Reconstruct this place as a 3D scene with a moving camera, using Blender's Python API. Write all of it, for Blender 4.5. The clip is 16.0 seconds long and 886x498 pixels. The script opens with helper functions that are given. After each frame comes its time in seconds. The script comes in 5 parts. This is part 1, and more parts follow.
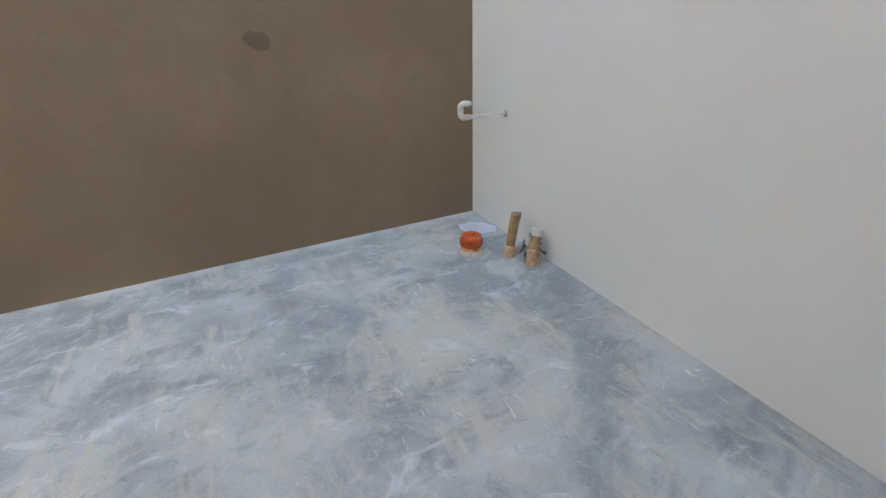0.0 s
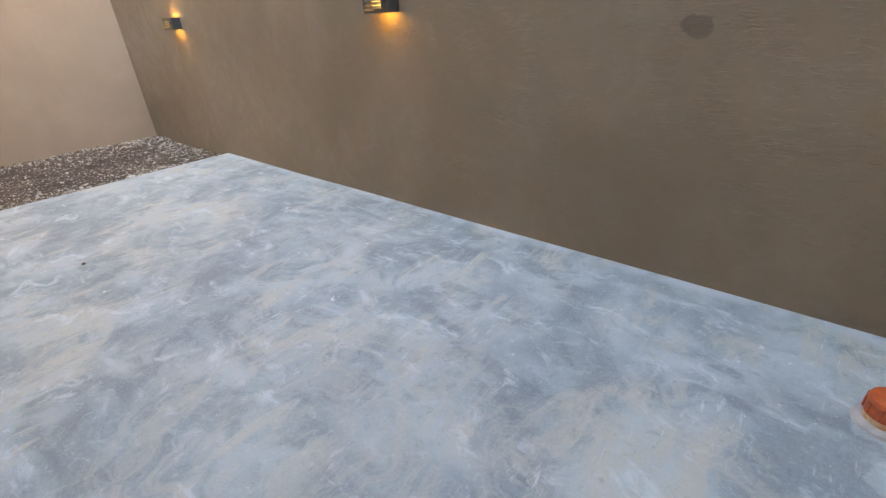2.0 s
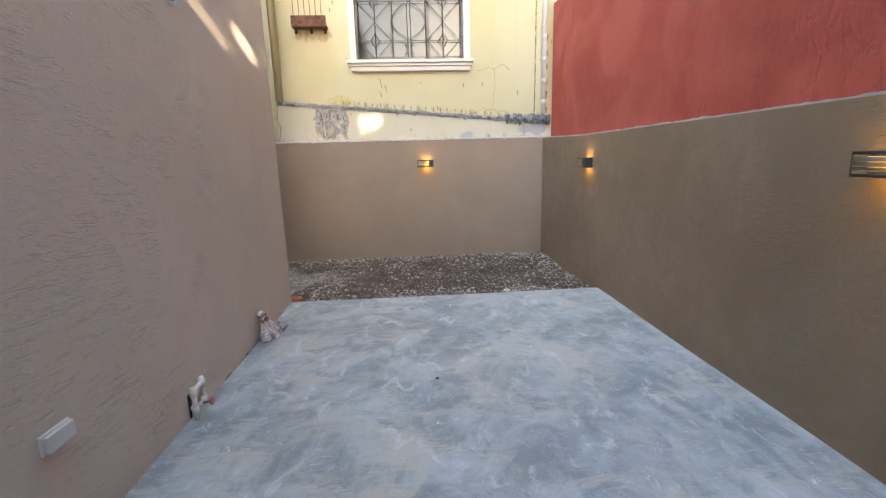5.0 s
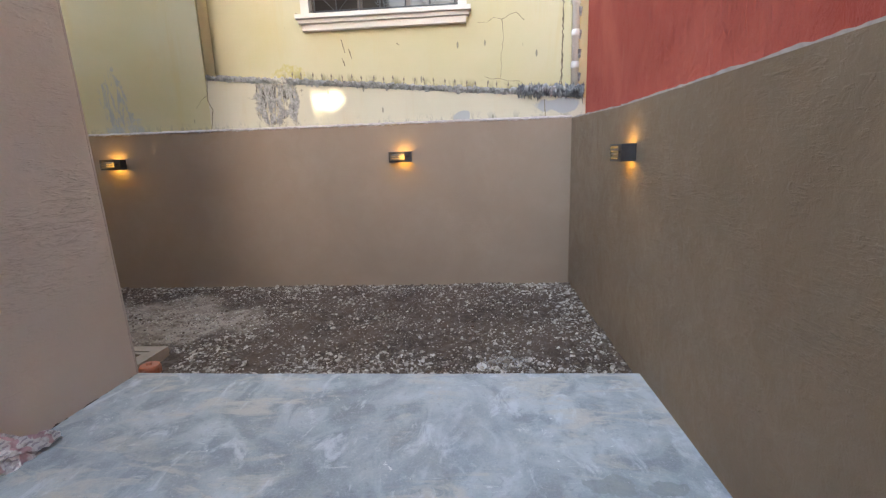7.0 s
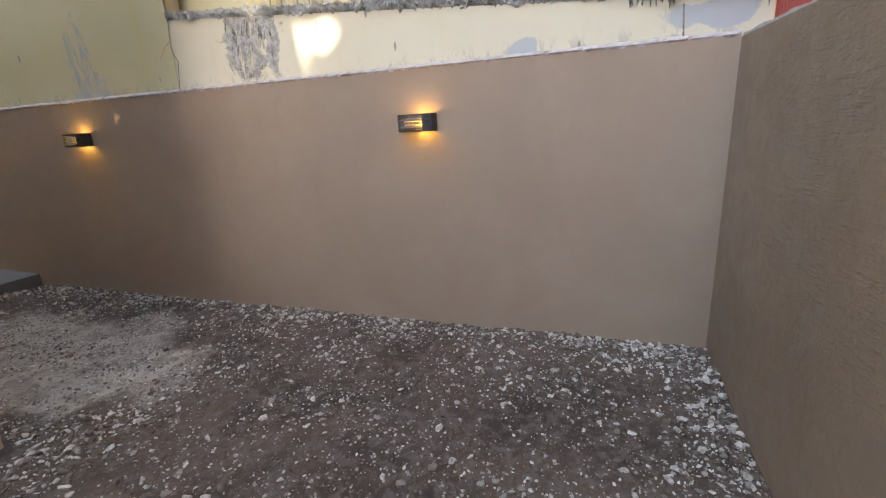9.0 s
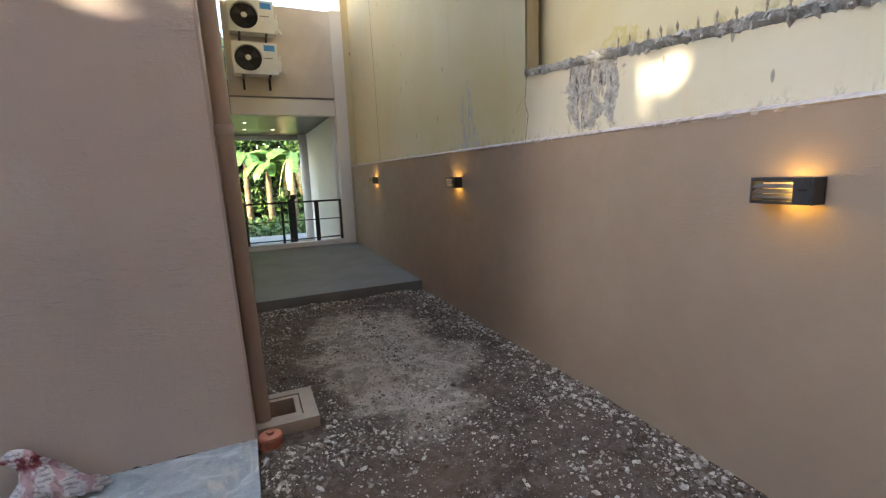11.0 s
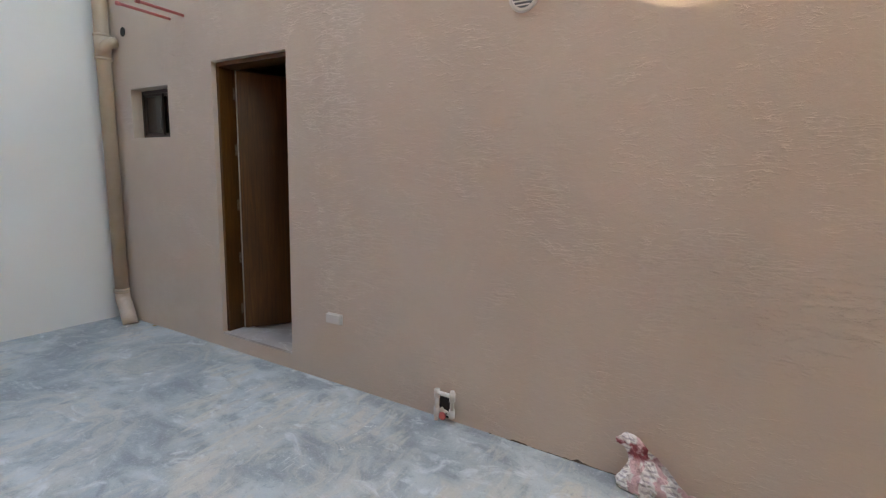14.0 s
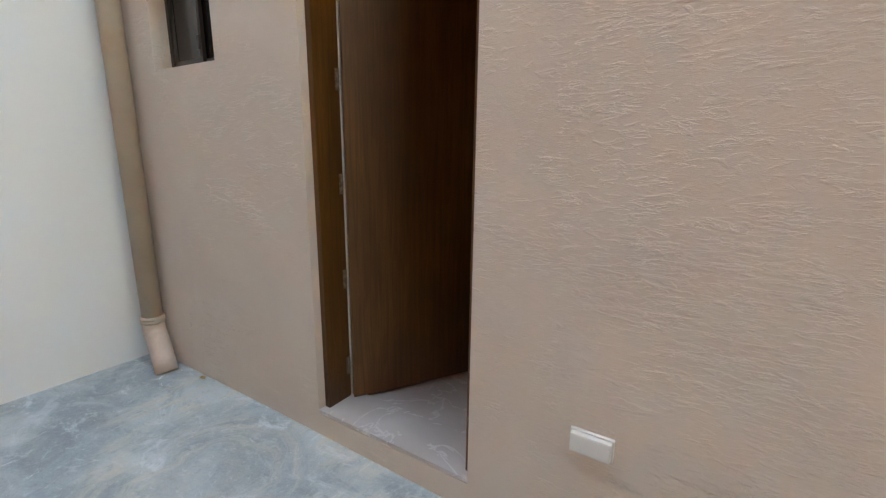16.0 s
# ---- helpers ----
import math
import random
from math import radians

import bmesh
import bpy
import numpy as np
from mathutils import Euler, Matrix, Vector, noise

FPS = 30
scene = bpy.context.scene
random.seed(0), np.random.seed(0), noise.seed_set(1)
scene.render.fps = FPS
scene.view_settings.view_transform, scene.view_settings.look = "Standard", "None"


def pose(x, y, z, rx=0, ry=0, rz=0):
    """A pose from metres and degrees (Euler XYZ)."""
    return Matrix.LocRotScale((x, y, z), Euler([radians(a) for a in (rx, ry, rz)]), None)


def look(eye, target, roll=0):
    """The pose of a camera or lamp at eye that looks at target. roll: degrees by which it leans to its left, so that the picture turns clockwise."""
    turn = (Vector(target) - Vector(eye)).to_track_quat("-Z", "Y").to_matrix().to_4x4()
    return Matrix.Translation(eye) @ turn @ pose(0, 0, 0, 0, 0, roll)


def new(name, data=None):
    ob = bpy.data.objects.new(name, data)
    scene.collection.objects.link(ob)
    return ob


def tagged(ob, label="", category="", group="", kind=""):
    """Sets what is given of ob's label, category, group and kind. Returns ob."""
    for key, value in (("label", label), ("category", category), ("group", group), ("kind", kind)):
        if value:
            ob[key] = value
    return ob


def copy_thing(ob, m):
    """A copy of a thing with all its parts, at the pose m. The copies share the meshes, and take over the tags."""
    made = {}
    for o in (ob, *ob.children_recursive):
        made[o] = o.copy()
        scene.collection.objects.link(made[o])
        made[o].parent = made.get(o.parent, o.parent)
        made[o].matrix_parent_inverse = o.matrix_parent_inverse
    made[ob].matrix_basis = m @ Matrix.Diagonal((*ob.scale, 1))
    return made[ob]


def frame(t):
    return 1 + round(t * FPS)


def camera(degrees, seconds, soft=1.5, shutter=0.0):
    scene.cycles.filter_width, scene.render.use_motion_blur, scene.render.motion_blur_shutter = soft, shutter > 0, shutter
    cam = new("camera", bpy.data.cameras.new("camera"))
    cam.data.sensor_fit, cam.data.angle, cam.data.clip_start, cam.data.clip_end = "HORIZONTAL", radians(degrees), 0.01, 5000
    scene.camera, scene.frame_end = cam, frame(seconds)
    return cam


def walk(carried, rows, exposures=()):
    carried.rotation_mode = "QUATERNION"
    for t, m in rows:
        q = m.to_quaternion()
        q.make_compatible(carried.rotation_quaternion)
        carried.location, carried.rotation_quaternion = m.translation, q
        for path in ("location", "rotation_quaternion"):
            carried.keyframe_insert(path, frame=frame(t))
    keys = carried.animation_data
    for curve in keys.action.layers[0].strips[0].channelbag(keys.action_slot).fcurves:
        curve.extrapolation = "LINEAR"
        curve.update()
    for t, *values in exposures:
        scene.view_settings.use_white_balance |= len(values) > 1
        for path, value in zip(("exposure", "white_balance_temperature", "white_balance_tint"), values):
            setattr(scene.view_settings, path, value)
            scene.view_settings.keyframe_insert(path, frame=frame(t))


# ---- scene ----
cam = camera(89.9, 16.0, soft=1.3)
PATH = [
    (0, (0.255, 0.503, 1.203), (1.014, 2.115, 0.296), -2.0),
    (0.5, (0.43, 0.576, 1.163), (0.982, 2.258, 0.234), -2.0),
    (1, (0.701, 0.617, 1.182), (0.87, 2.363, 0.22), -1.0),
    (1.5, (0.913, 0.734, 1.19), (0.41, 2.418, 0.234), -2.4),
    (1.8, (0.989, 0.811, 1.224), (0.057, 2.311, 0.285), -3.0),
    (2, (0.994, 0.884, 1.24), (-0.178, 2.214, 0.314), -3.3),
    (2.5, (1.026, 0.897, 1.318), (-0.591, 1.692, 0.449), -3.8),
    (3, (0.983, 0.848, 1.327), (-0.769, 1.383, 0.525), -2.7),
    (3.5, (0.92, 0.849, 1.343), (-0.915, 1.247, 0.656), -1.9),
    (4, (0.837, 0.865, 1.392), (-1.063, 1.169, 0.847), -1.6),
    (4.2, (0.783, 0.871, 1.407), (-1.136, 1.146, 0.912), -1.4),
    (6.3, (-0.797, 1.85, 1.362), (-2.758, 1.813, 0.973), -1.9),
    (6.5, (-1.011, 1.93, 1.333), (-2.97, 1.871, 0.938), -2.0),
    (7, (-1.53, 2.107, 1.338), (-3.481, 1.959, 0.926), -2.0),
    (7.5, (-2.036, 2.276, 1.332), (-3.974, 2.034, 0.902), -2.3),
    (8, (-2.543, 2.36, 1.311), (-4.459, 2.042, 0.831), -2.9),
    (8.2, (-2.752, 2.377, 1.311), (-4.656, 2.031, 0.804), -3.1),
    (10.3, (-4.094, 2.482, 1.38), (-5.351, 0.986, 0.953), -2.5),
    (10.5, (-4.135, 2.469, 1.41), (-5.244, 0.855, 1.004), -2.5),
    (11, (-4.158, 2.437, 1.455), (-4.949, 0.63, 1.12), -2.1),
    (11.5, (-4.141, 2.391, 1.464), (-4.706, 0.489, 1.215), -1.2),
    (12, (-4.153, 2.393, 1.51), (-4.544, 0.441, 1.322), -0.7),
    (12.5, (-4.136, 2.367, 1.524), (-4.295, 0.383, 1.331), 0.2),
    (13, (-4.041, 2.32, 1.48), (-3.837, 0.342, 1.265), 1.0),
    (13.5, (-3.695, 2.209, 1.414), (-3.079, 0.322, 1.171), 1.6),
    (14, (-3.205, 2.081, 1.435), (-2.253, 0.348, 1.134), 1.7),
    (14.5, (-2.837, 1.843, 1.432), (-1.61, 0.301, 1.093), 0.9),
    (15, (-2.353, 1.657, 1.383), (-1.102, 0.14, 1.012), 0.7),
    (15.5, (-1.895, 1.364, 1.345), (-0.68, -0.172, 0.943), 0.3),
    (16, (-1.403, 1.088, 1.351), (-0.335, -0.545, 0.909), 0.6),
]
walk(cam, [(t, look(eye, target, roll)) for t, eye, target, roll in PATH],
     exposures=[(0, 4.42, 8700, 12), (1.6, 4.36, 8500, 12), (2, 4.50, 8100, 12), (2.5, 4.26, 8100, 12), (3.5, 4.10, 7700, 10), (7, 3.92, 7100, 12), (8.2, 3.98, 6900, 12), (10.3, 4.0, 6800, 10), (11, 3.72, 6800, 10), (12, 3.55, 6850, 11),
                (12.5, 3.34, 6900, 12), (13.2, 3.66, 7400, 12), (14, 4.28, 8300, 10), (14.5, 4.26, 8400, 9), (15, 4.22, 8500, 9), (15.5, 4.66, 8600, 9), (16, 4.80, 8700, 8)])

# ---- sky and sun ----
SUN_WAY = Vector((0.80, 0.45, 0.30)).normalized()
world = bpy.data.worlds.new("world")
scene.world = world
world.use_nodes = True
sky = world.node_tree.nodes.new("ShaderNodeTexSky")
sky.sky_type, sky.sun_disc = "NISHITA", False
sky.sun_elevation = math.asin(SUN_WAY.z)
sky.sun_rotation = math.atan2(SUN_WAY.x, SUN_WAY.y)
sky.dust_density, sky.air_density = 2.0, 1.0
back = world.node_tree.nodes["Background"]
back.inputs["Strength"].default_value = 0.15
world.node_tree.links.new(sky.outputs[0], back.inputs[0])
sun = new("sun", bpy.data.lights.new("sun", "SUN"))
sun.data.energy, sun.data.angle, sun.data.color = 2.0, radians(0.5), (1.0, 0.90, 0.74)
sun.matrix_world = look(SUN_WAY * 30, (0, 0, 0))



# ---- node helpers and materials ----
class Mat:
    """A small builder for procedural materials."""

    def __init__(self, name, color=(0.5, 0.5, 0.5), rough=0.8, metal=0.0):
        self.m = bpy.data.materials.new(name)
        self.m.use_nodes = True
        self.t = self.m.node_tree
        self.b = self.t.nodes["Principled BSDF"]
        self.b.inputs["Base Color"].default_value = (*color, 1)
        self.b.inputs["Roughness"].default_value = rough
        self.b.inputs["Metallic"].default_value = metal
        self.pos = self.t.nodes.new("ShaderNodeTexCoord").outputs["Object"]

    def put(self, value, socket):
        if hasattr(value, "links"):
            self.t.links.new(value, socket)
        elif isinstance(value, (tuple, list)) and len(value) == 3 and socket.type == "RGBA":
            socket.default_value = (*value, 1)
        else:
            socket.default_value = value

    def coords(self, scale=(1, 1, 1), turn=(0, 0, 0), shift=(0, 0, 0)):
        n = self.t.nodes.new("ShaderNodeMapping")
        self.t.links.new(self.pos, n.inputs[0])
        n.inputs["Location"].default_value = shift
        n.inputs["Rotation"].default_value = [radians(a) for a in turn]
        n.inputs["Scale"].default_value = scale
        return n.outputs[0]

    def noise(self, scale, detail=4, distort=0.0, rough=0.5, vec=None):
        n = self.t.nodes.new("ShaderNodeTexNoise")
        self.t.links.new(vec or self.pos, n.inputs["Vector"])
        for key, v in (("Scale", scale), ("Detail", detail), ("Distortion", distort), ("Roughness", rough)):
            n.inputs[key].default_value = v
        return n.outputs[0]

    def voronoi(self, scale, feature="F1", vec=None):
        n = self.t.nodes.new("ShaderNodeTexVoronoi")
        n.feature = feature
        self.t.links.new(vec or self.pos, n.inputs["Vector"])
        n.inputs["Scale"].default_value = scale
        return n.outputs["Distance"]

    def fit(self, value, a, b, c=0.0, d=1.0):
        n = self.t.nodes.new("ShaderNodeMapRange")
        n.interpolation_type = "SMOOTHSTEP"
        self.put(value, n.inputs[0])
        for i, v in enumerate((a, b, c, d)):
            n.inputs[i + 1].default_value = v
        return n.outputs[0]

    def math(self, op, a, b=0.0):
        n = self.t.nodes.new("ShaderNodeMath")
        n.operation = op
        self.put(a, n.inputs[0])
        self.put(b, n.inputs[1])
        return n.outputs[0]

    def mix(self, fac, a, b):
        n = self.t.nodes.new("ShaderNodeMix")
        n.data_type = "RGBA"
        self.put(fac, n.inputs[0])
        self.put(a, n.inputs[6])
        self.put(b, n.inputs[7])
        return n.outputs[2]

    def combine(self, x, y, z):
        n = self.t.nodes.new("ShaderNodeCombineXYZ")
        for i, v in enumerate((x, y, z)):
            self.put(v, n.inputs[i])
        return n.outputs[0]

    def axis(self):
        n = self.t.nodes.new("ShaderNodeSeparateXYZ")
        self.t.links.new(self.pos, n.inputs[0])
        return n.outputs

    def chance(self):
        return self.t.nodes.new("ShaderNodeObjectInfo").outputs["Random"]

    def island(self):
        return self.t.nodes.new("ShaderNodeNewGeometry").outputs["Random Per Island"]

    def color(self, v):
        self.put(v, self.b.inputs["Base Color"])
        return self

    def rough(self, v):
        self.put(v, self.b.inputs["Roughness"])
        return self

    def bump(self, height, depth=0.002, strength=1.0):
        n = self.t.nodes.new("ShaderNodeBump")
        n.inputs["Strength"].default_value = strength
        n.inputs["Distance"].default_value = depth
        self.put(height, n.inputs["Height"])
        old = self.b.inputs["Normal"]
        if old.links:
            self.t.links.new(old.links[0].from_socket, n.inputs["Normal"])
        self.t.links.new(n.outputs[0], old)
        return self

    def spot(self, cy, cz, ry, rz, wobble, y=1, z=2):
        """A soft irregular mask round a place on a wall."""
        ax = self.axis()
        a = self.math("POWER", self.math("DIVIDE", self.math("SUBTRACT", ax[y], cy), ry), 2.0)
        b = self.math("POWER", self.math("DIVIDE", self.math("SUBTRACT", ax[z], cz), rz), 2.0)
        d = self.math("ADD", self.math("SQRT", self.math("ADD", a, b)), self.math("MULTIPLY", self.math("SUBTRACT", wobble, 0.5), 2.2))
        return self.fit(d, 1.05, 0.85)


def plaster(name, base, light, dark, relief=0.004, smudge=None, torn=(0.46, 0.62), grainy=1.0):
    """Painted trowelled render: broad swirls, torn ridges and fine grain."""
    m = Mat(name, base, 0.75)
    broad = m.noise(1.3, 4, 0.6)
    mid = m.noise(6.0, 5, 1.2, 0.6)
    c = m.mix(m.fit(broad, 0.3, 0.72), dark, light)
    c = m.mix(m.fit(mid, 0.35, 0.65, 0.0, 0.35), c, base)
    wear = m.fit(m.noise(2.3, 6, 0.3, 0.7), 0.62, 0.72, 0.0, 0.35)
    c = m.mix(wear, c, light)
    pits = m.fit(m.voronoi(16, vec=m.coords((1, 1, 1.4))), 0.0, 0.045, 1.0, 0.0)
    pits = m.math("MULTIPLY", pits, m.fit(m.noise(2.7, 3), 0.52, 0.66))
    c = m.mix(m.math("MULTIPLY", pits, 0.45), c, tuple(v * 0.5 for v in dark))
    if smudge:
        mark = m.spot(smudge[0], smudge[1], 0.07, 0.045, m.noise(11, 4, 0.5), 0, 2)
        c = m.mix(m.math("MULTIPLY", mark, 0.55), c, tuple(v * 0.5 for v in dark))
    m.color(c)
    m.rough(m.fit(mid, 0.3, 0.7, 0.62, 0.85))
    # torn trowel marks: short drawn-out flecks in clusters, their run turning slowly over the wall
    gate = m.fit(m.noise(1.5, 5, 1.2, 0.65), *torn)
    soft = m.fit(m.noise(2.6, 4, 0.8, 0.6, m.coords((1, 1, 1), (0, 0, 0), (7, 3, 1))), 0.44, 0.64, 0.15, 1.0)
    up = m.noise(19, 5, 0.9, 0.62, m.coords((0.40, 0.40, 1.9), (9, 16, 0)))
    down = m.noise(23, 5, 1.1, 0.62, m.coords((0.38, 0.38, 1.7), (-12, -20, 0), (4, 0, 2)))
    flecks = m.math("MAXIMUM", m.fit(up, 0.53, 0.64), m.fit(down, 0.54, 0.65))
    fine = m.noise(46, 4, 1.0, 0.6, m.coords((0.40, 0.40, 1.6), (8, 12, 0)))
    m.bump(broad, 0.014, 0.4)
    m.bump(m.math("MULTIPLY", flecks, gate), relief * 0.34, 0.8)
    m.bump(m.math("MULTIPLY", m.fit(fine, 0.46, 0.64), gate), relief * 0.16, 0.8)
    m.bump(m.math("MULTIPLY", m.fit(m.noise(30, 4, 0.6, 0.6, m.coords((0.6, 0.6, 1.5), (-6, 8, 0))), 0.52, 0.68), soft), relief * 0.14 * grainy, 0.8)
    m.bump(m.noise(17, 5, 0.8, 0.6), relief * 0.45 * grainy, 0.5)
    m.bump(m.noise(120, 4, 0, 0.7), 0.0010, 0.9)
    m.bump(pits, 0.004, -0.9)
    return m.m


BROWN = plaster("brown_render", (0.262, 0.180, 0.115), (0.290, 0.202, 0.132), (0.228, 0.154, 0.096), 0.011, (0.49, 1.143), (0.44, 0.66), 1.9)
TAUPE = plaster("taupe_render", (0.325, 0.238, 0.168), (0.345, 0.254, 0.181), (0.302, 0.220, 0.154), 0.004, None, (0.50, 0.75), 1.2)
HOUSE_PAINT = plaster("house_taupe_render", (0.605, 0.500, 0.412), (0.63, 0.525, 0.434), (0.575, 0.472, 0.386), 0.013, None, (0.46, 0.66), 0.8)
CREAM = plaster("cream_render", (0.60, 0.52, 0.42), (0.66, 0.58, 0.47), (0.54, 0.46, 0.37), 0.001)


def concrete():
    """Hard-trowelled slab: blue-grey and beige clouds, brushed arcs, pale scuffs and specks."""
    m = Mat("blue_grey_concrete", rough=0.55)
    cloud = m.noise(1.7, 4, 0.5, 0.55)
    swirl = m.noise(2.6, 5, 1.4, 0.58, m.coords((1, 1.35, 1), (0, 0, 30)))
    brush = m.noise(4.2, 6, 1.0, 0.68, m.coords((2.2, 0.65, 1), (0, 0, -24)))
    scratch = m.noise(15, 5, 0.8, 0.65, m.coords((3.0, 0.45, 1), (0, 0, -32)))
    fine = m.noise(24, 6, 0.8, 0.72)
    grit = m.noise(85, 4, 0.2, 0.7)
    c = m.mix(m.fit(cloud, 0.36, 0.64), (0.255, 0.286, 0.298), (0.425, 0.456, 0.455))
    c = m.mix(m.fit(swirl, 0.46, 0.66, 0, 0.75), c, (0.180, 0.205, 0.220))
    c = m.mix(m.fit(swirl, 0.46, 0.30, 0, 0.55), c, (0.50, 0.535, 0.545))
    # beige trowel arcs round a few sweeps of the float
    ax = m.axis()
    for cx, cy, r in ((-0.15, 1.35, 0.75), (0.85, 1.75, 0.55), (-2.3, 1.9, 0.6), (0.3, 0.3, 0.5), (-1.5, 0.7, 0.55)):
        dx, dy = m.math("SUBTRACT", ax[0], cx), m.math("SUBTRACT", ax[1], cy)
        d = m.math("SQRT", m.math("ADD", m.math("MULTIPLY", dx, dx), m.math("MULTIPLY", dy, dy)))
        d = m.math("ADD", d, m.math("MULTIPLY", m.math("SUBTRACT", m.noise(2.2, 5, 0.6, 0.5), 0.5), 0.45))
        bands = m.fit(m.noise(1.0, 5, 0.0, 0.75, m.combine(m.math("MULTIPLY", d, 16.0), m.math("MULTIPLY", ax[0], 1.2), m.math("MULTIPLY", ax[1], 1.2))), 0.40, 0.66)
        ring = m.math("MULTIPLY", m.fit(d, r, r * 0.72), m.fit(d, r * 0.15, r * 0.5, 0.35, 1.0))
        c = m.mix(m.math("MULTIPLY", m.math("MULTIPLY", ring, bands), 0.70), c, (0.47, 0.44, 0.38))
    c = m.mix(m.math("MULTIPLY", m.fit(brush, 0.47, 0.62), m.fit(m.noise(1.6, 5, 0.5), 0.42, 0.58, 0.0, 0.85)), c, (0.48, 0.45, 0.385))
    c = m.mix(m.math("MULTIPLY", m.fit(m.noise(5.0, 6, 0.9, 0.68, m.coords((0.8, 1.4, 1), (0, 0, 20))), 0.54, 0.70), 0.7), c, (0.58, 0.61, 0.62))
    c = m.mix(m.math("MULTIPLY", m.fit(scratch, 0.60, 0.68), m.fit(m.noise(2.1, 4, 0.6), 0.50, 0.62, 0.0, 0.6)), c, (0.66, 0.67, 0.66))
    c = m.mix(m.fit(fine, 0.54, 0.72, 0.0, 0.38), c, (0.60, 0.61, 0.60))
    c = m.mix(m.fit(fine, 0.45, 0.30, 0.0, 0.40), c, (0.16, 0.18, 0.195))
    c = m.mix(m.fit(grit, 0.40, 0.66, 0.0, 0.12), c, (0.62, 0.63, 0.62))
    scuff = m.math("MULTIPLY", m.fit(m.noise(15, 6, 0.6, 0.75), 0.62, 0.67), m.fit(m.noise(1.3, 3), 0.54, 0.60))
    c = m.mix(m.math("MULTIPLY", scuff, 0.8), c, (0.74, 0.74, 0.71))
    dots = m.math("MULTIPLY", m.fit(m.voronoi(11), 0.0, 0.050, 1, 0), m.fit(m.noise(5.1, 2), 0.52, 0.6))
    c = m.mix(m.math("MULTIPLY", dots, 0.8), c, (0.11, 0.10, 0.09))
    chips = m.math("MULTIPLY", m.fit(m.voronoi(19, vec=m.coords((1, 1, 1), (0, 0, 0), (3, 5, 0))), 0.0, 0.055, 1, 0), m.fit(m.noise(3.1, 2), 0.50, 0.6))
    c = m.mix(chips, c, (0.80, 0.79, 0.76))
    stain = m.math("MAXIMUM", m.spot(-3.14, 2.64, 0.06, 0.10, m.noise(11, 5, 0.6), 0, 1), m.spot(-3.13, 2.87, 0.05, 0.07, m.noise(13, 5, 0.6), 0, 1))
    c = m.mix(m.math("MULTIPLY", stain, 0.5), c, (0.20, 0.215, 0.195))
    dust = m.math("MAXIMUM", m.spot(1.46, 2.27, 0.11, 0.13, m.noise(7, 5, 0.4), 0, 1), m.spot(1.40, 2.50, 0.10, 0.10, m.noise(9, 5, 0.4), 0, 1))
    c = m.mix(m.math("MULTIPLY", dust, 0.32), c, (0.62, 0.63, 0.62))
    strip = m.fit(ax[1], 2.97, 3.06)
    c = m.mix(m.math("MULTIPLY", strip, m.fit(m.noise(4, 4, 0.6), 0.35, 0.65, 0.05, 0.65)), c, (0.56, 0.60, 0.63))
    mid = swirl
    m.color(c)
    m.rough(m.fit(mid, 0.3, 0.7, 0.64, 0.46))
    m.bump(m.noise(5, 5, 0.8, 0.6), 0.008, 0.5)
    m.bump(brush, 0.005, 0.5)
    m.bump(fine, 0.002, 0.7)
    m.bump(grit, 0.001, 0.6)
    return m.m


def plain_wall(name, a, b, relief=0.001, rough=0.6):
    m = Mat(name, a, rough)
    m.color(m.mix(m.fit(m.noise(1.1, 4, 0.3), 0.3, 0.7), a, b))
    m.bump(m.noise(3.0, 3), 0.012, 0.3)
    m.bump(m.noise(90, 4), relief, 0.5)
    return m.m


WHITE_WALL = plain_wall("white_wall_paint", (0.71, 0.705, 0.675), (0.75, 0.745, 0.715), 0.0006)
PALE_PAINT = plain_wall("pale_trim_paint", (0.68, 0.62, 0.54), (0.74, 0.68, 0.60))
CONCRETE = concrete()


def red_wall():
    m = Mat("red_render", rough=0.8)
    c = m.mix(m.fit(m.noise(1.6, 5, 0.8), 0.3, 0.7), (0.42, 0.060, 0.038), (0.52, 0.10, 0.065))
    c = m.mix(m.fit(m.noise(5, 6, 0.8, 0.7), 0.58, 0.75, 0, 0.5), c, (0.30, 0.045, 0.035))
    c = m.mix(m.fit(m.noise(2.5, 6, 0.4, 0.7, m.coords((2, 2, 0.3))), 0.6, 0.75, 0, 0.35), c, (0.62, 0.22, 0.16))
    m.color(c)
    m.bump(m.fit(m.noise(9, 6, 0.7, 0.7, m.coords((1.3, 1.3, 0.55))), 0.42, 0.66), 0.009, 0.9)
    m.bump(m.noise(45, 5), 0.002, 0.8)
    return m.m


RED = red_wall()


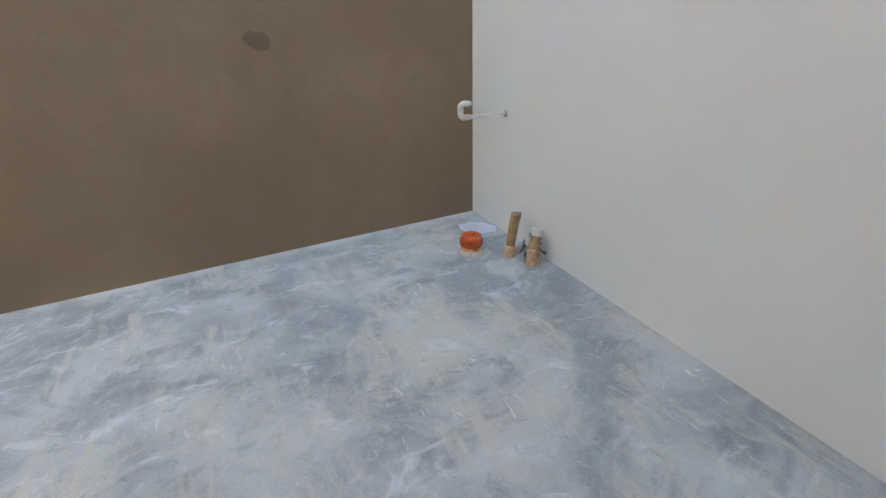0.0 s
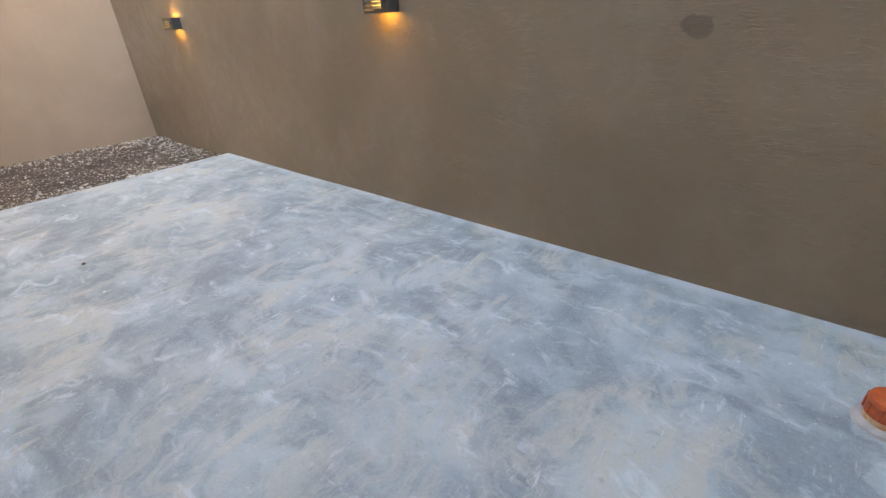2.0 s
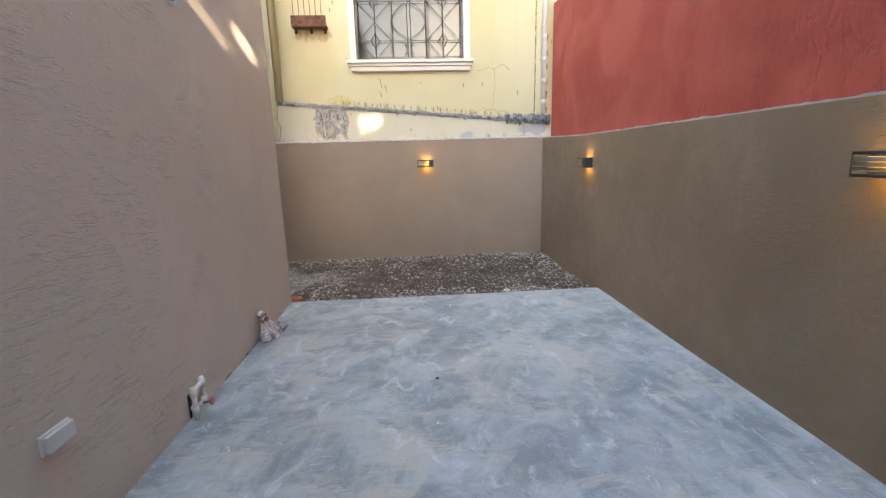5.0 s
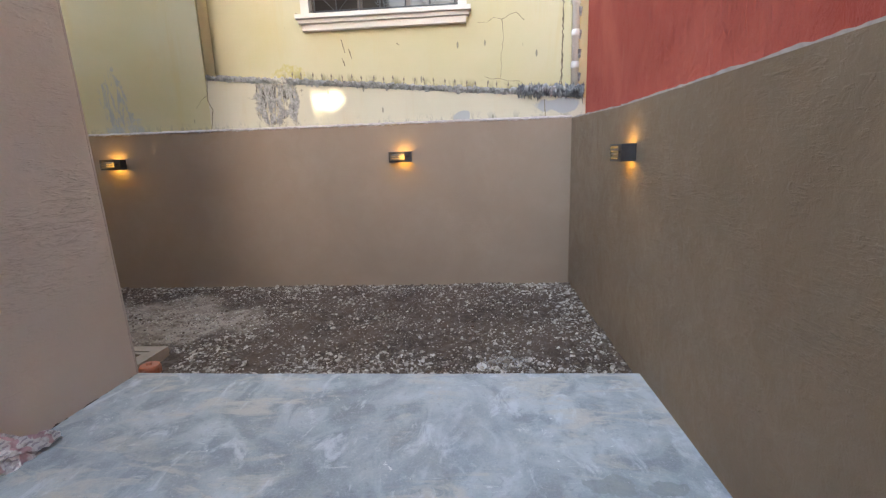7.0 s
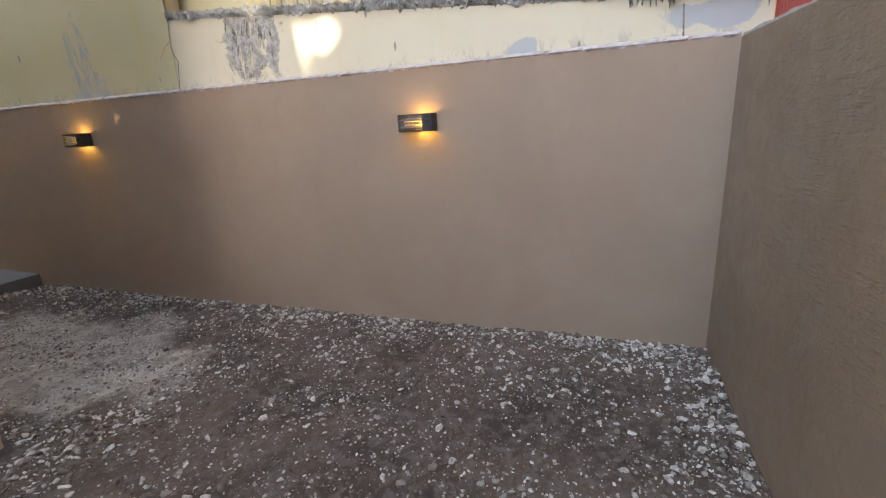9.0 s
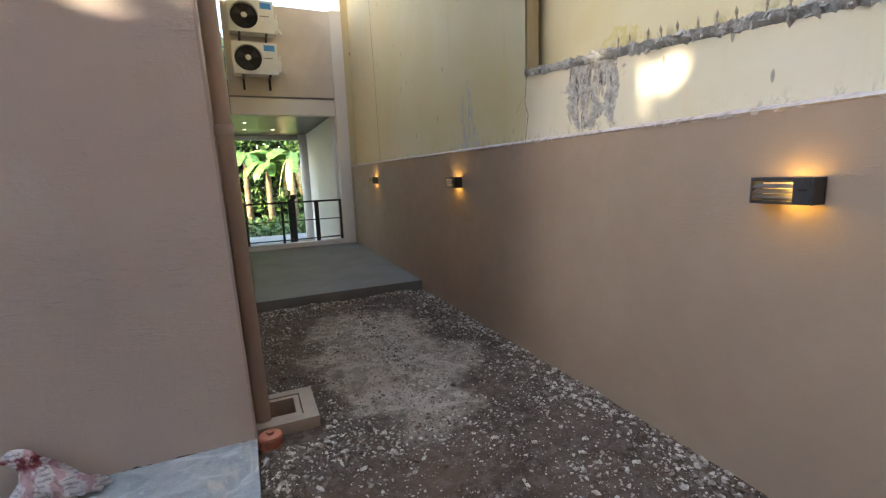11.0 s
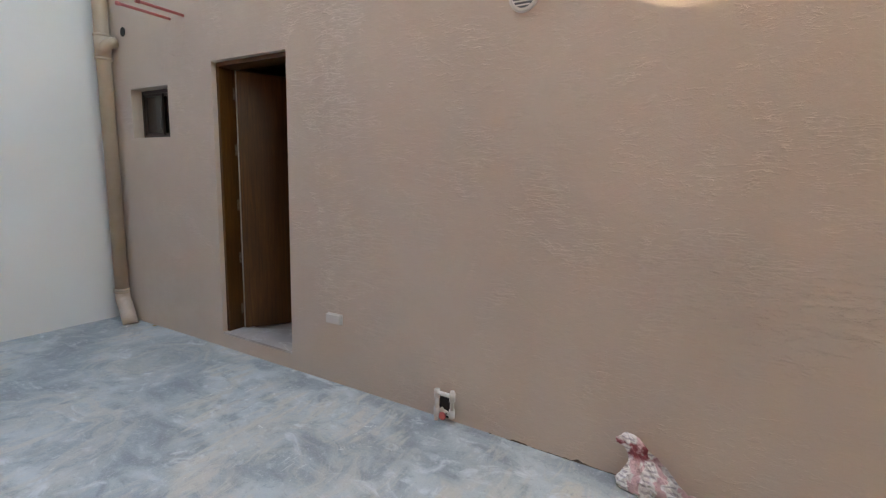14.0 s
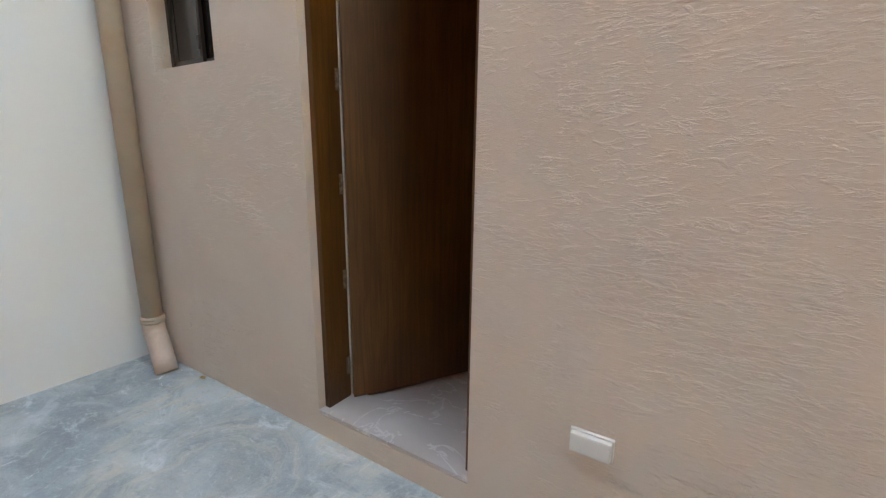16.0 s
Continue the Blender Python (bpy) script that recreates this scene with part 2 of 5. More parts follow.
def yellow_wall(name, low):
    """Old yellow paint with runs, specks, a peeled patch and smears."""
    m = Mat(name, rough=0.8)
    a, b = ((0.58, 0.52, 0.365), (0.63, 0.575, 0.43)) if low else ((0.54, 0.465, 0.25), (0.59, 0.52, 0.33))
    c = m.mix(m.fit(m.noise(0.8, 5, 0.4), 0.3, 0.7), a, b)
    runs = m.noise(2.2, 6, 0.4, 0.65, m.coords((1, 2.0, 0.25)))
    c = m.mix(m.fit(runs, 0.52, 0.74, 0, 0.45), c, (0.56, 0.44, 0.20))
    tan = m.fit(m.axis()[1], -3.6, -5.6)
    c = m.mix(m.math("MULTIPLY", tan, m.fit(m.noise(1.5, 4, 0.4), 0.2, 0.7, 0.3, 0.8)), c, (0.60, 0.46, 0.24))
    base = m.math("MULTIPLY", m.fit(m.axis()[2], 1.80, 1.67), m.fit(m.noise(9, 6, 0.3, 0.7, m.coords((1, 1.4, 0.6))), 0.52, 0.58))
    c = m.mix(m.math("MULTIPLY", base, 0.55), c, (0.26, 0.25, 0.22))
    specks = m.math("MULTIPLY", m.fit(m.voronoi(4.4, vec=m.coords((1, 1.6, 0.5))), 0.06, 0.09, 1, 0), m.fit(m.noise(1.7, 2), 0.36, 0.46))
    c = m.mix(m.math("MULTIPLY", specks, 0.75), c, (0.16, 0.15, 0.12))
    wob = m.noise(5.5, 6, 0.4, 0.7)
    smear = m.math("MULTIPLY", m.spot(-1.78, 1.99, 0.17, 0.34, wob), m.fit(m.noise(10, 5, 0.8, 0.7, m.coords((1, 1.6, 0.4))), 0.42, 0.58))
    c = m.mix(m.math("MULTIPLY", smear, 0.85), c, (0.36, 0.37, 0.36))
    pool = m.math("MULTIPLY", m.spot(-1.72, 1.74, 0.24, 0.11, wob), 0.7)
    c = m.mix(m.math("MULTIPLY", pool, m.fit(m.noise(12, 6, 0.5, 0.7), 0.40, 0.62)), c, (0.42, 0.43, 0.42))
    if low:
        # the peeled patch: two ragged drips from the ledge, dark bare holes and tan paint edges
        strips = m.noise(7, 6, 0.5, 0.72, m.coords((1, 3.0, 0.8)))
        top = m.spot(0.03, 2.06, 0.27, 0.16, wob)
        legs = m.math("MAXIMUM", m.spot(-0.03, 1.90, 0.17, 0.26, wob), m.spot(0.22, 1.93, 0.07, 0.22, wob))
        peel = m.math("MAXIMUM", top, legs)
        grey = m.mix(m.fit(m.noise(26, 5, 0, 0.7), 0.4, 0.6), (0.25, 0.235, 0.21), (0.44, 0.41, 0.37))
        hard = m.math("MULTIPLY", peel, m.fit(strips, 0.40, 0.43))
        rim = m.math("MULTIPLY", peel, m.fit(strips, 0.37, 0.40))
        c = m.mix(rim, c, (0.46, 0.36, 0.20))
        c = m.mix(hard, c, grey)
        c = m.mix(m.math("MULTIPLY", peel, m.fit(m.noise(12, 6, 0.8, 0.75, m.coords((1, 2.2, 0.6))), 0.56, 0.59)), c, (0.085, 0.07, 0.05))
        patch = m.math("MAXIMUM", m.spot(2.0, 1.72, 0.10, 0.06, m.noise(5, 3, 0.2)), m.spot(3.0, 1.80, 0.22, 0.07, m.noise(5, 3, 0.2)))
        c = m.mix(patch, c, (0.40, 0.40, 0.385))
        m.bump(hard, 0.004, -0.8)
    rust = m.math("MULTIPLY", m.spot(-0.18, 3.15, 0.27, 0.10, wob), m.fit(m.noise(8, 5, 0.4, 0.7, m.coords((1, 2.2, 0.5))), 0.42, 0.62))
    c = m.mix(m.math("MULTIPLY", rust, 0.6), c, (0.38, 0.20, 0.09))
    moss = m.math("MULTIPLY", m.spot(0.14, 2.24, 0.20, 0.10, wob), 0.8)
    c = m.mix(m.math("MULTIPLY", moss, m.fit(m.noise(16, 5, 0.6, 0.7), 0.35, 0.6)), c, (0.50, 0.42, 0.12))
    if not low:
        foot = m.math("SUBTRACT", 2.245, m.math("MULTIPLY", m.math("ADD", m.axis()[1], 0.72), 0.0865))
        near = m.math("SUBTRACT", m.axis()[2], foot)
        grime = m.math("MULTIPLY", m.fit(near, 0.13, 0.02), m.fit(m.noise(9, 6, 0.4, 0.7, m.coords((1, 1, 0.4))), 0.48, 0.60))
        grime = m.math("MULTIPLY", grime, m.fit(m.axis()[1], -0.2, 0.3))
        c = m.mix(m.math("MULTIPLY", grime, 0.75), c, (0.20, 0.16, 0.07))
    m.color(c)
    m.bump(m.noise(4, 4), 0.01, 0.4)
    m.bump(m.noise(70, 4), 0.001, 0.6)
    return m.m


YELLOW, YELLOW_LOW = yellow_wall("old_yellow_paint", False), yellow_wall("old_cream_paint", True)
YELLOW_PIPE = plain_wall("yellow_pipe_paint", (0.72, 0.60, 0.34), (0.78, 0.68, 0.44))
# tone of the far wall part, with its bluish daylight in the colour
FAR_WALL_LIT = plain_wall("skylit_grey_white", (0.62, 0.64, 0.63), (0.72, 0.72, 0.68))


def dirt():
    m = Mat("gravelly_dirt", rough=0.95)
    c = m.mix(m.fit(m.noise(1.8, 5, 0.5), 0.35, 0.65), (0.052, 0.032, 0.020), (0.098, 0.063, 0.041))
    c = m.mix(m.fit(m.noise(16, 6, 0.2, 0.7), 0.45, 0.62, 0, 0.6), c, (0.15, 0.115, 0.09))
    # spilled pale sand and cement dust down the middle of the alley
    wob = m.noise(2.0, 5, 0.4, 0.6)
    ax = m.axis()
    x2 = m.math("POWER", m.math("DIVIDE", m.math("SUBTRACT", ax[0], -5.15), 0.62), 2.0)
    y2 = m.math("POWER", m.math("DIVIDE", m.math("SUBTRACT", ax[1], -1.15), 1.25), 2.0)
    d = m.math("ADD", m.math("SQRT", m.math("ADD", x2, y2)), m.math("MULTIPLY", m.math("SUBTRACT", wob, 0.5), 1.6))
    sand = m.math("MULTIPLY", m.fit(d, 1.15, 0.80), m.fit(m.noise(9, 6, 0.4, 0.72), 0.36, 0.60, 0.35, 1.0))
    c = m.mix(sand, c, (0.36, 0.295, 0.235))
    lime = m.spot(-4.30, 2.28, 0.11, 0.16, m.noise(9, 5, 0.5, 0.7), 0, 1)
    c = m.mix(m.math("MULTIPLY", lime, 0.40), c, (0.50, 0.48, 0.45))
    m.color(c)
    m.bump(m.noise(14, 6, 0.2, 0.7), 0.02, 0.8)
    m.bump(m.voronoi(55), 0.006, 0.7)
    m.bump(m.noise(120, 4), 0.002, 0.8)
    return m.m


def stones():
    m = Mat("crushed_limestone", rough=0.9)
    r = m.island()
    c = m.mix(m.fit(r, 0.30, 0.95), (0.100, 0.068, 0.045), (0.60, 0.535, 0.455))
    c = m.mix(m.fit(m.noise(45, 4, 0.4, 0.65), 0.42, 0.62, 0, 0.6), c, (0.17, 0.125, 0.092))
    m.color(c)
    m.bump(m.noise(90, 4), 0.002, 0.8)
    return m.m


def wood(name, a, b):
    m = Mat(name, rough=0.42)
    g = m.noise(6, 6, 0.6, 0.65, m.coords((9, 9, 0.35)))
    c = m.mix(m.fit(g, 0.3, 0.7), a, b)
    c = m.mix(m.fit(m.noise(2.0, 4, 0.4, 0.6, m.coords((2, 2, 0.6))), 0.35, 0.65, 0, 0.55), c, tuple(v * 0.55 for v in a))
    m.color(c).bump(g, 0.0008, 0.6)
    return m.m


def tile():
    m = Mat("marble_look_tile", rough=0.3)
    v = m.fit(m.math("ABSOLUTE", m.math("SUBTRACT", m.noise(2.2, 5, 1.5, 0.6), 0.5)), 0.0, 0.02, 1, 0)
    c = m.mix(m.fit(m.noise(3, 5), 0.3, 0.7), (0.42, 0.36, 0.33), (0.52, 0.46, 0.43))
    m.color(m.mix(m.math("MULTIPLY", v, 0.5), c, (0.70, 0.66, 0.63)))
    return m.m


def stained(name, a, b, rough=0.5, scale=9, metal=0.0, relief=0.0005):
    m = Mat(name, a, rough, metal)
    m.color(m.mix(m.fit(m.noise(scale, 5, 0.4, 0.65), 0.38, 0.66), a, b))
    m.bump(m.noise(scale * 12, 4), relief, 0.5)
    return m.m


DIRT, STONES, TILE = dirt(), stones(), tile()
WOOD = wood("stained_door_wood", (0.085, 0.032, 0.006), (0.160, 0.064, 0.012))
WOOD_DARK = wood("soffit_wood", (0.030, 0.018, 0.011), (0.045, 0.028, 0.018))
PVC_WHITE = stained("white_pvc", (0.76, 0.74, 0.70), (0.62, 0.58, 0.52), 0.35, 14)
PVC_ORANGE = stained("orange_pvc", (0.62, 0.115, 0.028), (0.46, 0.085, 0.03), 0.4, 30)
PVC_PALE = stained("scraped_orange_pvc", (0.64, 0.32, 0.15), (0.62, 0.50, 0.38), 0.6, 26)
PVC_RED = stained("faded_red_pvc", (0.52, 0.13, 0.12), (0.42, 0.10, 0.10), 0.5, 20)
CARD = stained("brown_packing_tape", (0.38, 0.235, 0.115), (0.26, 0.155, 0.075), 0.4, 22)
PIPE_BROWN = stained("painted_brown_pipe", (0.50, 0.40, 0.33), (0.46, 0.365, 0.30), 0.5, 3)
PIPE_BEIGE = stained("painted_beige_pipe", (0.47, 0.37, 0.27), (0.42, 0.33, 0.24), 0.45, 3)
BLACK = stained("black_powder_coat", (0.018, 0.018, 0.019), (0.03, 0.03, 0.03), 0.45, 6)
LAMP_BLACK = stained("dark_grey_lamp_metal", (0.030, 0.030, 0.033), (0.045, 0.044, 0.044), 0.45, 20)
SLAT = stained("grey_lamp_slat", (0.13, 0.13, 0.135), (0.10, 0.10, 0.105), 0.4, 20)
BRONZE = stained("dark_bronze_aluminium", (0.045, 0.034, 0.028), (0.06, 0.047, 0.04), 0.35, 6, 0.4)
STEEL = stained("brushed_hinge_steel", (0.30, 0.26, 0.22), (0.16, 0.13, 0.10), 0.4, 60, 0.9)
WHITE_PLASTIC = stained("white_plastic", (0.74, 0.73, 0.70), (0.70, 0.69, 0.66), 0.35, 3)
OUTLET = stained("yellowed_outlet_plastic", (0.66, 0.64, 0.60), (0.61, 0.59, 0.55), 0.4, 3)
RUSTY = stained("rusty_painted_iron", (0.10, 0.035, 0.018), (0.20, 0.085, 0.04), 0.8, 12)
VENT_BACK = stained("vent_gap_shade", (0.16, 0.18, 0.21), (0.12, 0.13, 0.15), 0.7, 5)
AC_WHITE = stained("ac_white_enamel", (0.74, 0.73, 0.68), (0.68, 0.67, 0.62), 0.4, 2)
LABEL_BLUE = stained("blue_sticker", (0.06, 0.27, 0.62), (0.10, 0.38, 0.72), 0.4, 8)
MORTAR = stained("grey_broken_mortar", (0.47, 0.46, 0.43), (0.27, 0.255, 0.23), 0.95, 14, 0, 0.004)
MORTAR_PALE = stained("pale_mortar", (0.52, 0.46, 0.42), (0.42, 0.36, 0.33), 0.9, 14, 0, 0.002)
MORTAR_DARK = stained("blackened_mortar", (0.15, 0.145, 0.14), (0.42, 0.41, 0.40), 0.95, 16, 0, 0.004)
RUST = stained("rusty_spike_iron", (0.17, 0.12, 0.08), (0.30, 0.27, 0.20), 0.8, 40)
CRACK = stained("crack_shadow_grey", (0.13, 0.10, 0.065), (0.28, 0.23, 0.16), 0.95, 20)
PAPER = stained("pale_violet_foam_sheet", (0.78, 0.78, 0.87), (0.82, 0.82, 0.89), 0.7, 5)
SLAB_GREY = stained("dark_grey_slab", (0.190, 0.180, 0.162), (0.145, 0.138, 0.125), 0.5, 1.6, 0, 0.001)
ROAD = stained("pale_driveway", (0.27, 0.26, 0.235), (0.22, 0.21, 0.19), 0.85, 1.5)
SOIL = stained("grassy_soil", (0.10, 0.11, 0.045), (0.15, 0.13, 0.07), 0.95, 2)
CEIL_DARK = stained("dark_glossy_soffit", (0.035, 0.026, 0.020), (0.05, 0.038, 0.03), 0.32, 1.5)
INNER = stained("interior_plaster", (0.34, 0.27, 0.18), (0.30, 0.24, 0.16), 0.8, 3)
# near-black that stands in for the shade inside holes and recesses
DARK = stained("recess_shade_black", (0.03, 0.027, 0.024), (0.02, 0.018, 0.016), 0.9, 3)
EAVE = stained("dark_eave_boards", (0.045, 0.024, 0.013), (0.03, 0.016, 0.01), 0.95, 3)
PVC_FADED = stained("faded_dusty_orange_pvc", (0.40, 0.115, 0.055), (0.34, 0.15, 0.10), 0.6, 30)
BARK = stained("banana_stem", (0.09, 0.065, 0.035), (0.16, 0.12, 0.07), 0.85, 12)


def leafy(name, a, b, rough=0.55):
    m = Mat(name, a, rough)
    m.color(m.mix(m.island(), a, b))
    m.b.inputs["Transmission Weight"].default_value = 0.0
    m.b.inputs["Subsurface Weight"].default_value = 0.0
    return m.m


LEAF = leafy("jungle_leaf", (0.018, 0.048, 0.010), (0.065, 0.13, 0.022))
# the same leaf with the thicket's shade put into its colour
LEAF_SHADED = leafy("shaded_leaf", (0.010, 0.026, 0.008), (0.028, 0.06, 0.014))
BANANA = leafy("banana_leaf", (0.05, 0.13, 0.022), (0.10, 0.21, 0.04), 0.4)
DRY = leafy("dry_banana_leaf", (0.32, 0.21, 0.09), (0.50, 0.38, 0.18))

glass = Mat("window_glass", (0.030, 0.024, 0.021), 0.08)
glass.b.inputs["Specular IOR Level"].default_value = 0.35
GLASS = glass.m

glow = Mat("warm_led", (0.9, 0.6, 0.25), 0.5)
glow.b.inputs["Emission Color"].default_value = (1.0, 0.60, 0.16, 1)
glow.b.inputs["Emission Strength"].default_value = 0.07
GLOW = glow.m
spot = Mat("downlight_led", (0.9, 0.85, 0.75), 0.5)
spot.b.inputs["Emission Color"].default_value = (1.0, 0.85, 0.65, 1)
spot.b.inputs["Emission Strength"].default_value = 0.5
DOWNLIGHT = spot.m


# ---- mesh helpers ----
def box(bm, x0, x1, y0, y1, z0, z1):
    c = [bm.verts.new((x, y, z)) for x in (x0, x1) for y in (y0, y1) for z in (z0, z1)]
    for f in ((0, 1, 3, 2), (4, 6, 7, 5), (0, 4, 5, 1), (2, 3, 7, 6), (0, 2, 6, 4), (1, 5, 7, 3)):
        bm.faces.new([c[i] for i in f])
    return c


def tube(bm, pts, r, n=14, caps=True):
    """A round pipe along points; r may be one radius or one a point."""
    pts = [Vector(p) for p in pts]
    rs = r if isinstance(r, (list, tuple)) else [r] * len(pts)
    rings, side = [], None
    for i, p in enumerate(pts):
        a = pts[max(i - 1, 0)]
        b = pts[min(i + 1, len(pts) - 1)]
        way = (b - a).normalized()
        if side is None:
            side = way.orthogonal().normalized()
        side = (side - way * side.dot(way)).normalized()
        up = way.cross(side)
        rings.append([bm.verts.new(p + (side * math.cos(k * math.tau / n) + up * math.sin(k * math.tau / n)) * rs[i]) for k in range(n)])
    for a, b in zip(rings, rings[1:]):
        for k in range(n):
            bm.faces.new((a[k], a[(k + 1) % n], b[(k + 1) % n], b[k]))
    if caps:
        bm.faces.new(rings[0][::-1])
        bm.faces.new(rings[-1])
    return rings


def lathe(bm, profile, centre=(0, 0, 0), n=20):
    """Turn (radius, height) pairs round the z axis."""
    cx, cy, cz = centre
    rings = [[bm.verts.new((cx + r * math.cos(k * math.tau / n), cy + r * math.sin(k * math.tau / n), cz + z)) for k in range(n)] for r, z in profile]
    for a, b in zip(rings, rings[1:]):
        for k in range(n):
            bm.faces.new((a[k], a[(k + 1) % n], b[(k + 1) % n], b[k]))
    bm.faces.new(rings[0][::-1])
    bm.faces.new(rings[-1])


def part(name, bm, material, parent=None, label="", bevel=0.0, smooth=False, kind="", category=""):
    bmesh.ops.recalc_face_normals(bm, faces=bm.faces)
    if bevel:
        bmesh.ops.bevel(bm, geom=list(bm.edges), offset=bevel, segments=2, affect="EDGES", profile=0.7, clamp_overlap=True)
    me = bpy.data.meshes.new(name)
    bm.to_mesh(me)
    bm.free()
    me.materials.append(material)
    if smooth:
        me.shade_smooth()
    ob = new(name, me)
    if parent:
        ob.parent = parent
    return tagged(ob, label, category, "", kind)


def boxes(name, material, parts, parent=None, **more):
    bm = bmesh.new()
    for p in parts:
        box(bm, *p)
    return part(name, bm, material, parent, **more)


def thing(name, label, category, at=(0, 0, 0), group="", kind=""):
    ob = new(name)
    ob.location = at
    return tagged(ob, label, category, group, kind)


def local(bm, at):
    bmesh.ops.translate(bm, verts=bm.verts, vec=-Vector(at))
    return bm


# ---- setting: slab, ground, walls ----
EAST, NORTH, WEST, HOUSE, CORNER, TOP = 1.715, 3.083, -6.195, -0.175, -4.083, 1.665
S = {"kind": "structure"}


def slab():
    bm = bmesh.new()
    nx, ny = 60, 34
    x0, x1, y0, y1 = CORNER, EAST, HOUSE, NORTH
    rows = []
    for j in range(ny + 1):
        row = []
        for i in range(nx + 1):
            x, y = x0 + (x1 - x0) * i / nx, y0 + (y1 - y0) * j / ny
            z = 0.006 * noise.noise((x * 0.9, y * 0.9, 0))
            if i == 0:
                x += 0.006 * noise.noise((y * 5, 0, 3))
            row.append(bm.verts.new((x, y, z)))
        rows.append(row)
    for a, b in zip(rows, rows[1:]):
        for i in range(nx):
            bm.faces.new((a[i], a[i + 1], b[i + 1], b[i]))
    edge = [e for e in bm.edges if e.is_boundary]
    down = bmesh.ops.extrude_edge_only(bm, edges=edge)["geom"]
    for v in (g for g in down if isinstance(g, bmesh.types.BMVert)):
        v.co.z = -0.2
    part("floor", bm, CONCRETE, None, "blue-grey trowelled bare concrete yard slab", smooth=False, **S)


slab()


def alley_ground():
    bm = bmesh.new()
    nx, ny = 70, 190
    x0, x1, y0, y1 = WEST - 0.05, CORNER + 0.03, -2.98, NORTH + 0.03
    rows = []
    for j in range(ny + 1):
        row = []
        for i in range(nx + 1):
            x, y = x0 + (x1 - x0) * i / nx, y0 + (y1 - y0) * j / ny
            z = -0.045 + 0.022 * noise.noise((x * 1.6, y * 1.6, 0)) + 0.012 * noise.noise((x * 7, y * 7, 4)) + 0.006 * noise.noise((x * 23, y * 23, 9))
            if x > CORNER - 0.06 and y > HOUSE:
                z -= 0.02
            if -4.42 < x < -4.06 and -0.58 < y < -0.20:
                z = -0.55
            row.append(bm.verts.new((x, y, z)))
        rows.append(row)
    for a, b in zip(rows, rows[1:]):
        for i in range(nx):
            bm.faces.new((a[i], a[i + 1], b[i + 1], b[i]))
    part("alley_ground", bm, DIRT, None, "brown dirt strip with pale spilled sand", smooth=True, **S)


alley_ground()

boxes("ground", SOIL, [(-400, 400, -400, 400, -0.9, -0.42)], label="open ground around the houses", **S)


def top_z(x):
    """The north wall's top, which steps down a little away from the corner."""
    return 1.660 - 0.045 * min(1, max(0, (x - WEST) / 1.5))


def wall_north():
    bm = bmesh.new()
    xs = [WEST - 0.15, WEST + 0.75, WEST + 1.5, EAST]
    rings = [[bm.verts.new(p) for p in ((x, NORTH, -0.4), (x, NORTH, top_z(x)), (x, NORTH + 0.15, top_z(x)), (x, NORTH + 0.15, -0.4))] for x in xs]
    for a, b in zip(rings, rings[1:]):
        for k in range(4):
            bm.faces.new((a[k], a[(k + 1) % 4], b[(k + 1) % 4], b[k]))
    bm.faces.new(rings[0][::-1])
    bm.faces.new(rings[-1])
    part("wall_north", bm, BROWN, None, "brown-painted trowelled boundary wall", **S)


wall_north()
boxes("wall_west", TAUPE, [(WEST - 0.12, WEST, -6.62, NORTH, -0.4, TOP)], label="taupe-painted trowelled boundary wall", **S)
boxes("wall_east", WHITE_WALL, [(EAST, EAST + 0.15, -7, 5.5, -0.4, 4.0)], label="tall smooth off-white painted party wall", **S)

DX0, DX1, DZ0, DZ1 = -0.697, 0.118, 0.115, 2.295
WX0, WX1, WZ0, WZ1 = 0.708, 1.278, 1.742, 2.165
HW = 0.23
y0, y1, HZ = HOUSE - HW, HOUSE, 5.2
HC = -4.04


def corner_x(z):
    """The house corner leans a little inwards with height."""
    return -4.082 + 0.025 * z


def face_y(x):
    """The rear face runs a little out of square towards the corner."""
    return HOUSE + 0.04 * min(1, max(0, (DX0 - x) / (DX0 + 4.08)))


def prism(bm, low, high, z0, z1):
    """A block between two plan outlines of equal count."""
    a = [bm.verts.new((x, y, z0)) for x, y in low]
    b = [bm.verts.new((x, y, z1)) for x, y in high]
    n = len(a)
    bm.faces.new(a[::-1])
    bm.faces.new(b)
    for k in range(n):
        bm.faces.new((a[k], a[(k + 1) % n], b[(k + 1) % n], b[k]))


boxes("wall_house_north", HOUSE_PAINT, [
    (DX0, DX1, y0, y1, -0.3, DZ0 - 0.004),
    (DX0, DX1, y0, y1, DZ1, HZ),
    (DX1, WX0, y0, y1, -0.3, HZ),
    (WX0, WX1, y0, y1, -0.3, WZ0),
    (WX0, WX1, y0, y1, WZ1, HZ),
    (WX1, EAST, y0, y1, -0.3, HZ)], label="taupe trowelled rear wall of the house", **S)
bm = bmesh.new()
ca, cb, cy = corner_x(-0.3), corner_x(HZ), face_y(-4.08)
prism(bm, [(ca, y0), (DX0, y0), (DX0, y1), (ca, cy)], [(cb, y0), (DX0, y0), (DX0, y1), (cb, cy)], -0.3, HZ)
part("wall_house_north", bm, HOUSE_PAINT, None, "taupe trowelled rear wall of the house", **S)
bm = bmesh.new()
prism(bm, [(ca, -6.62), (ca + 0.15, -6.62), (ca + 0.15, y0), (ca, y0)], [(cb, -6.62), (cb + 0.15, -6.62), (cb + 0.15, y0), (cb, y0)], -0.3, HZ)
part("wall_house_west", bm, HOUSE_PAINT, None, "taupe side wall of the house", **S)
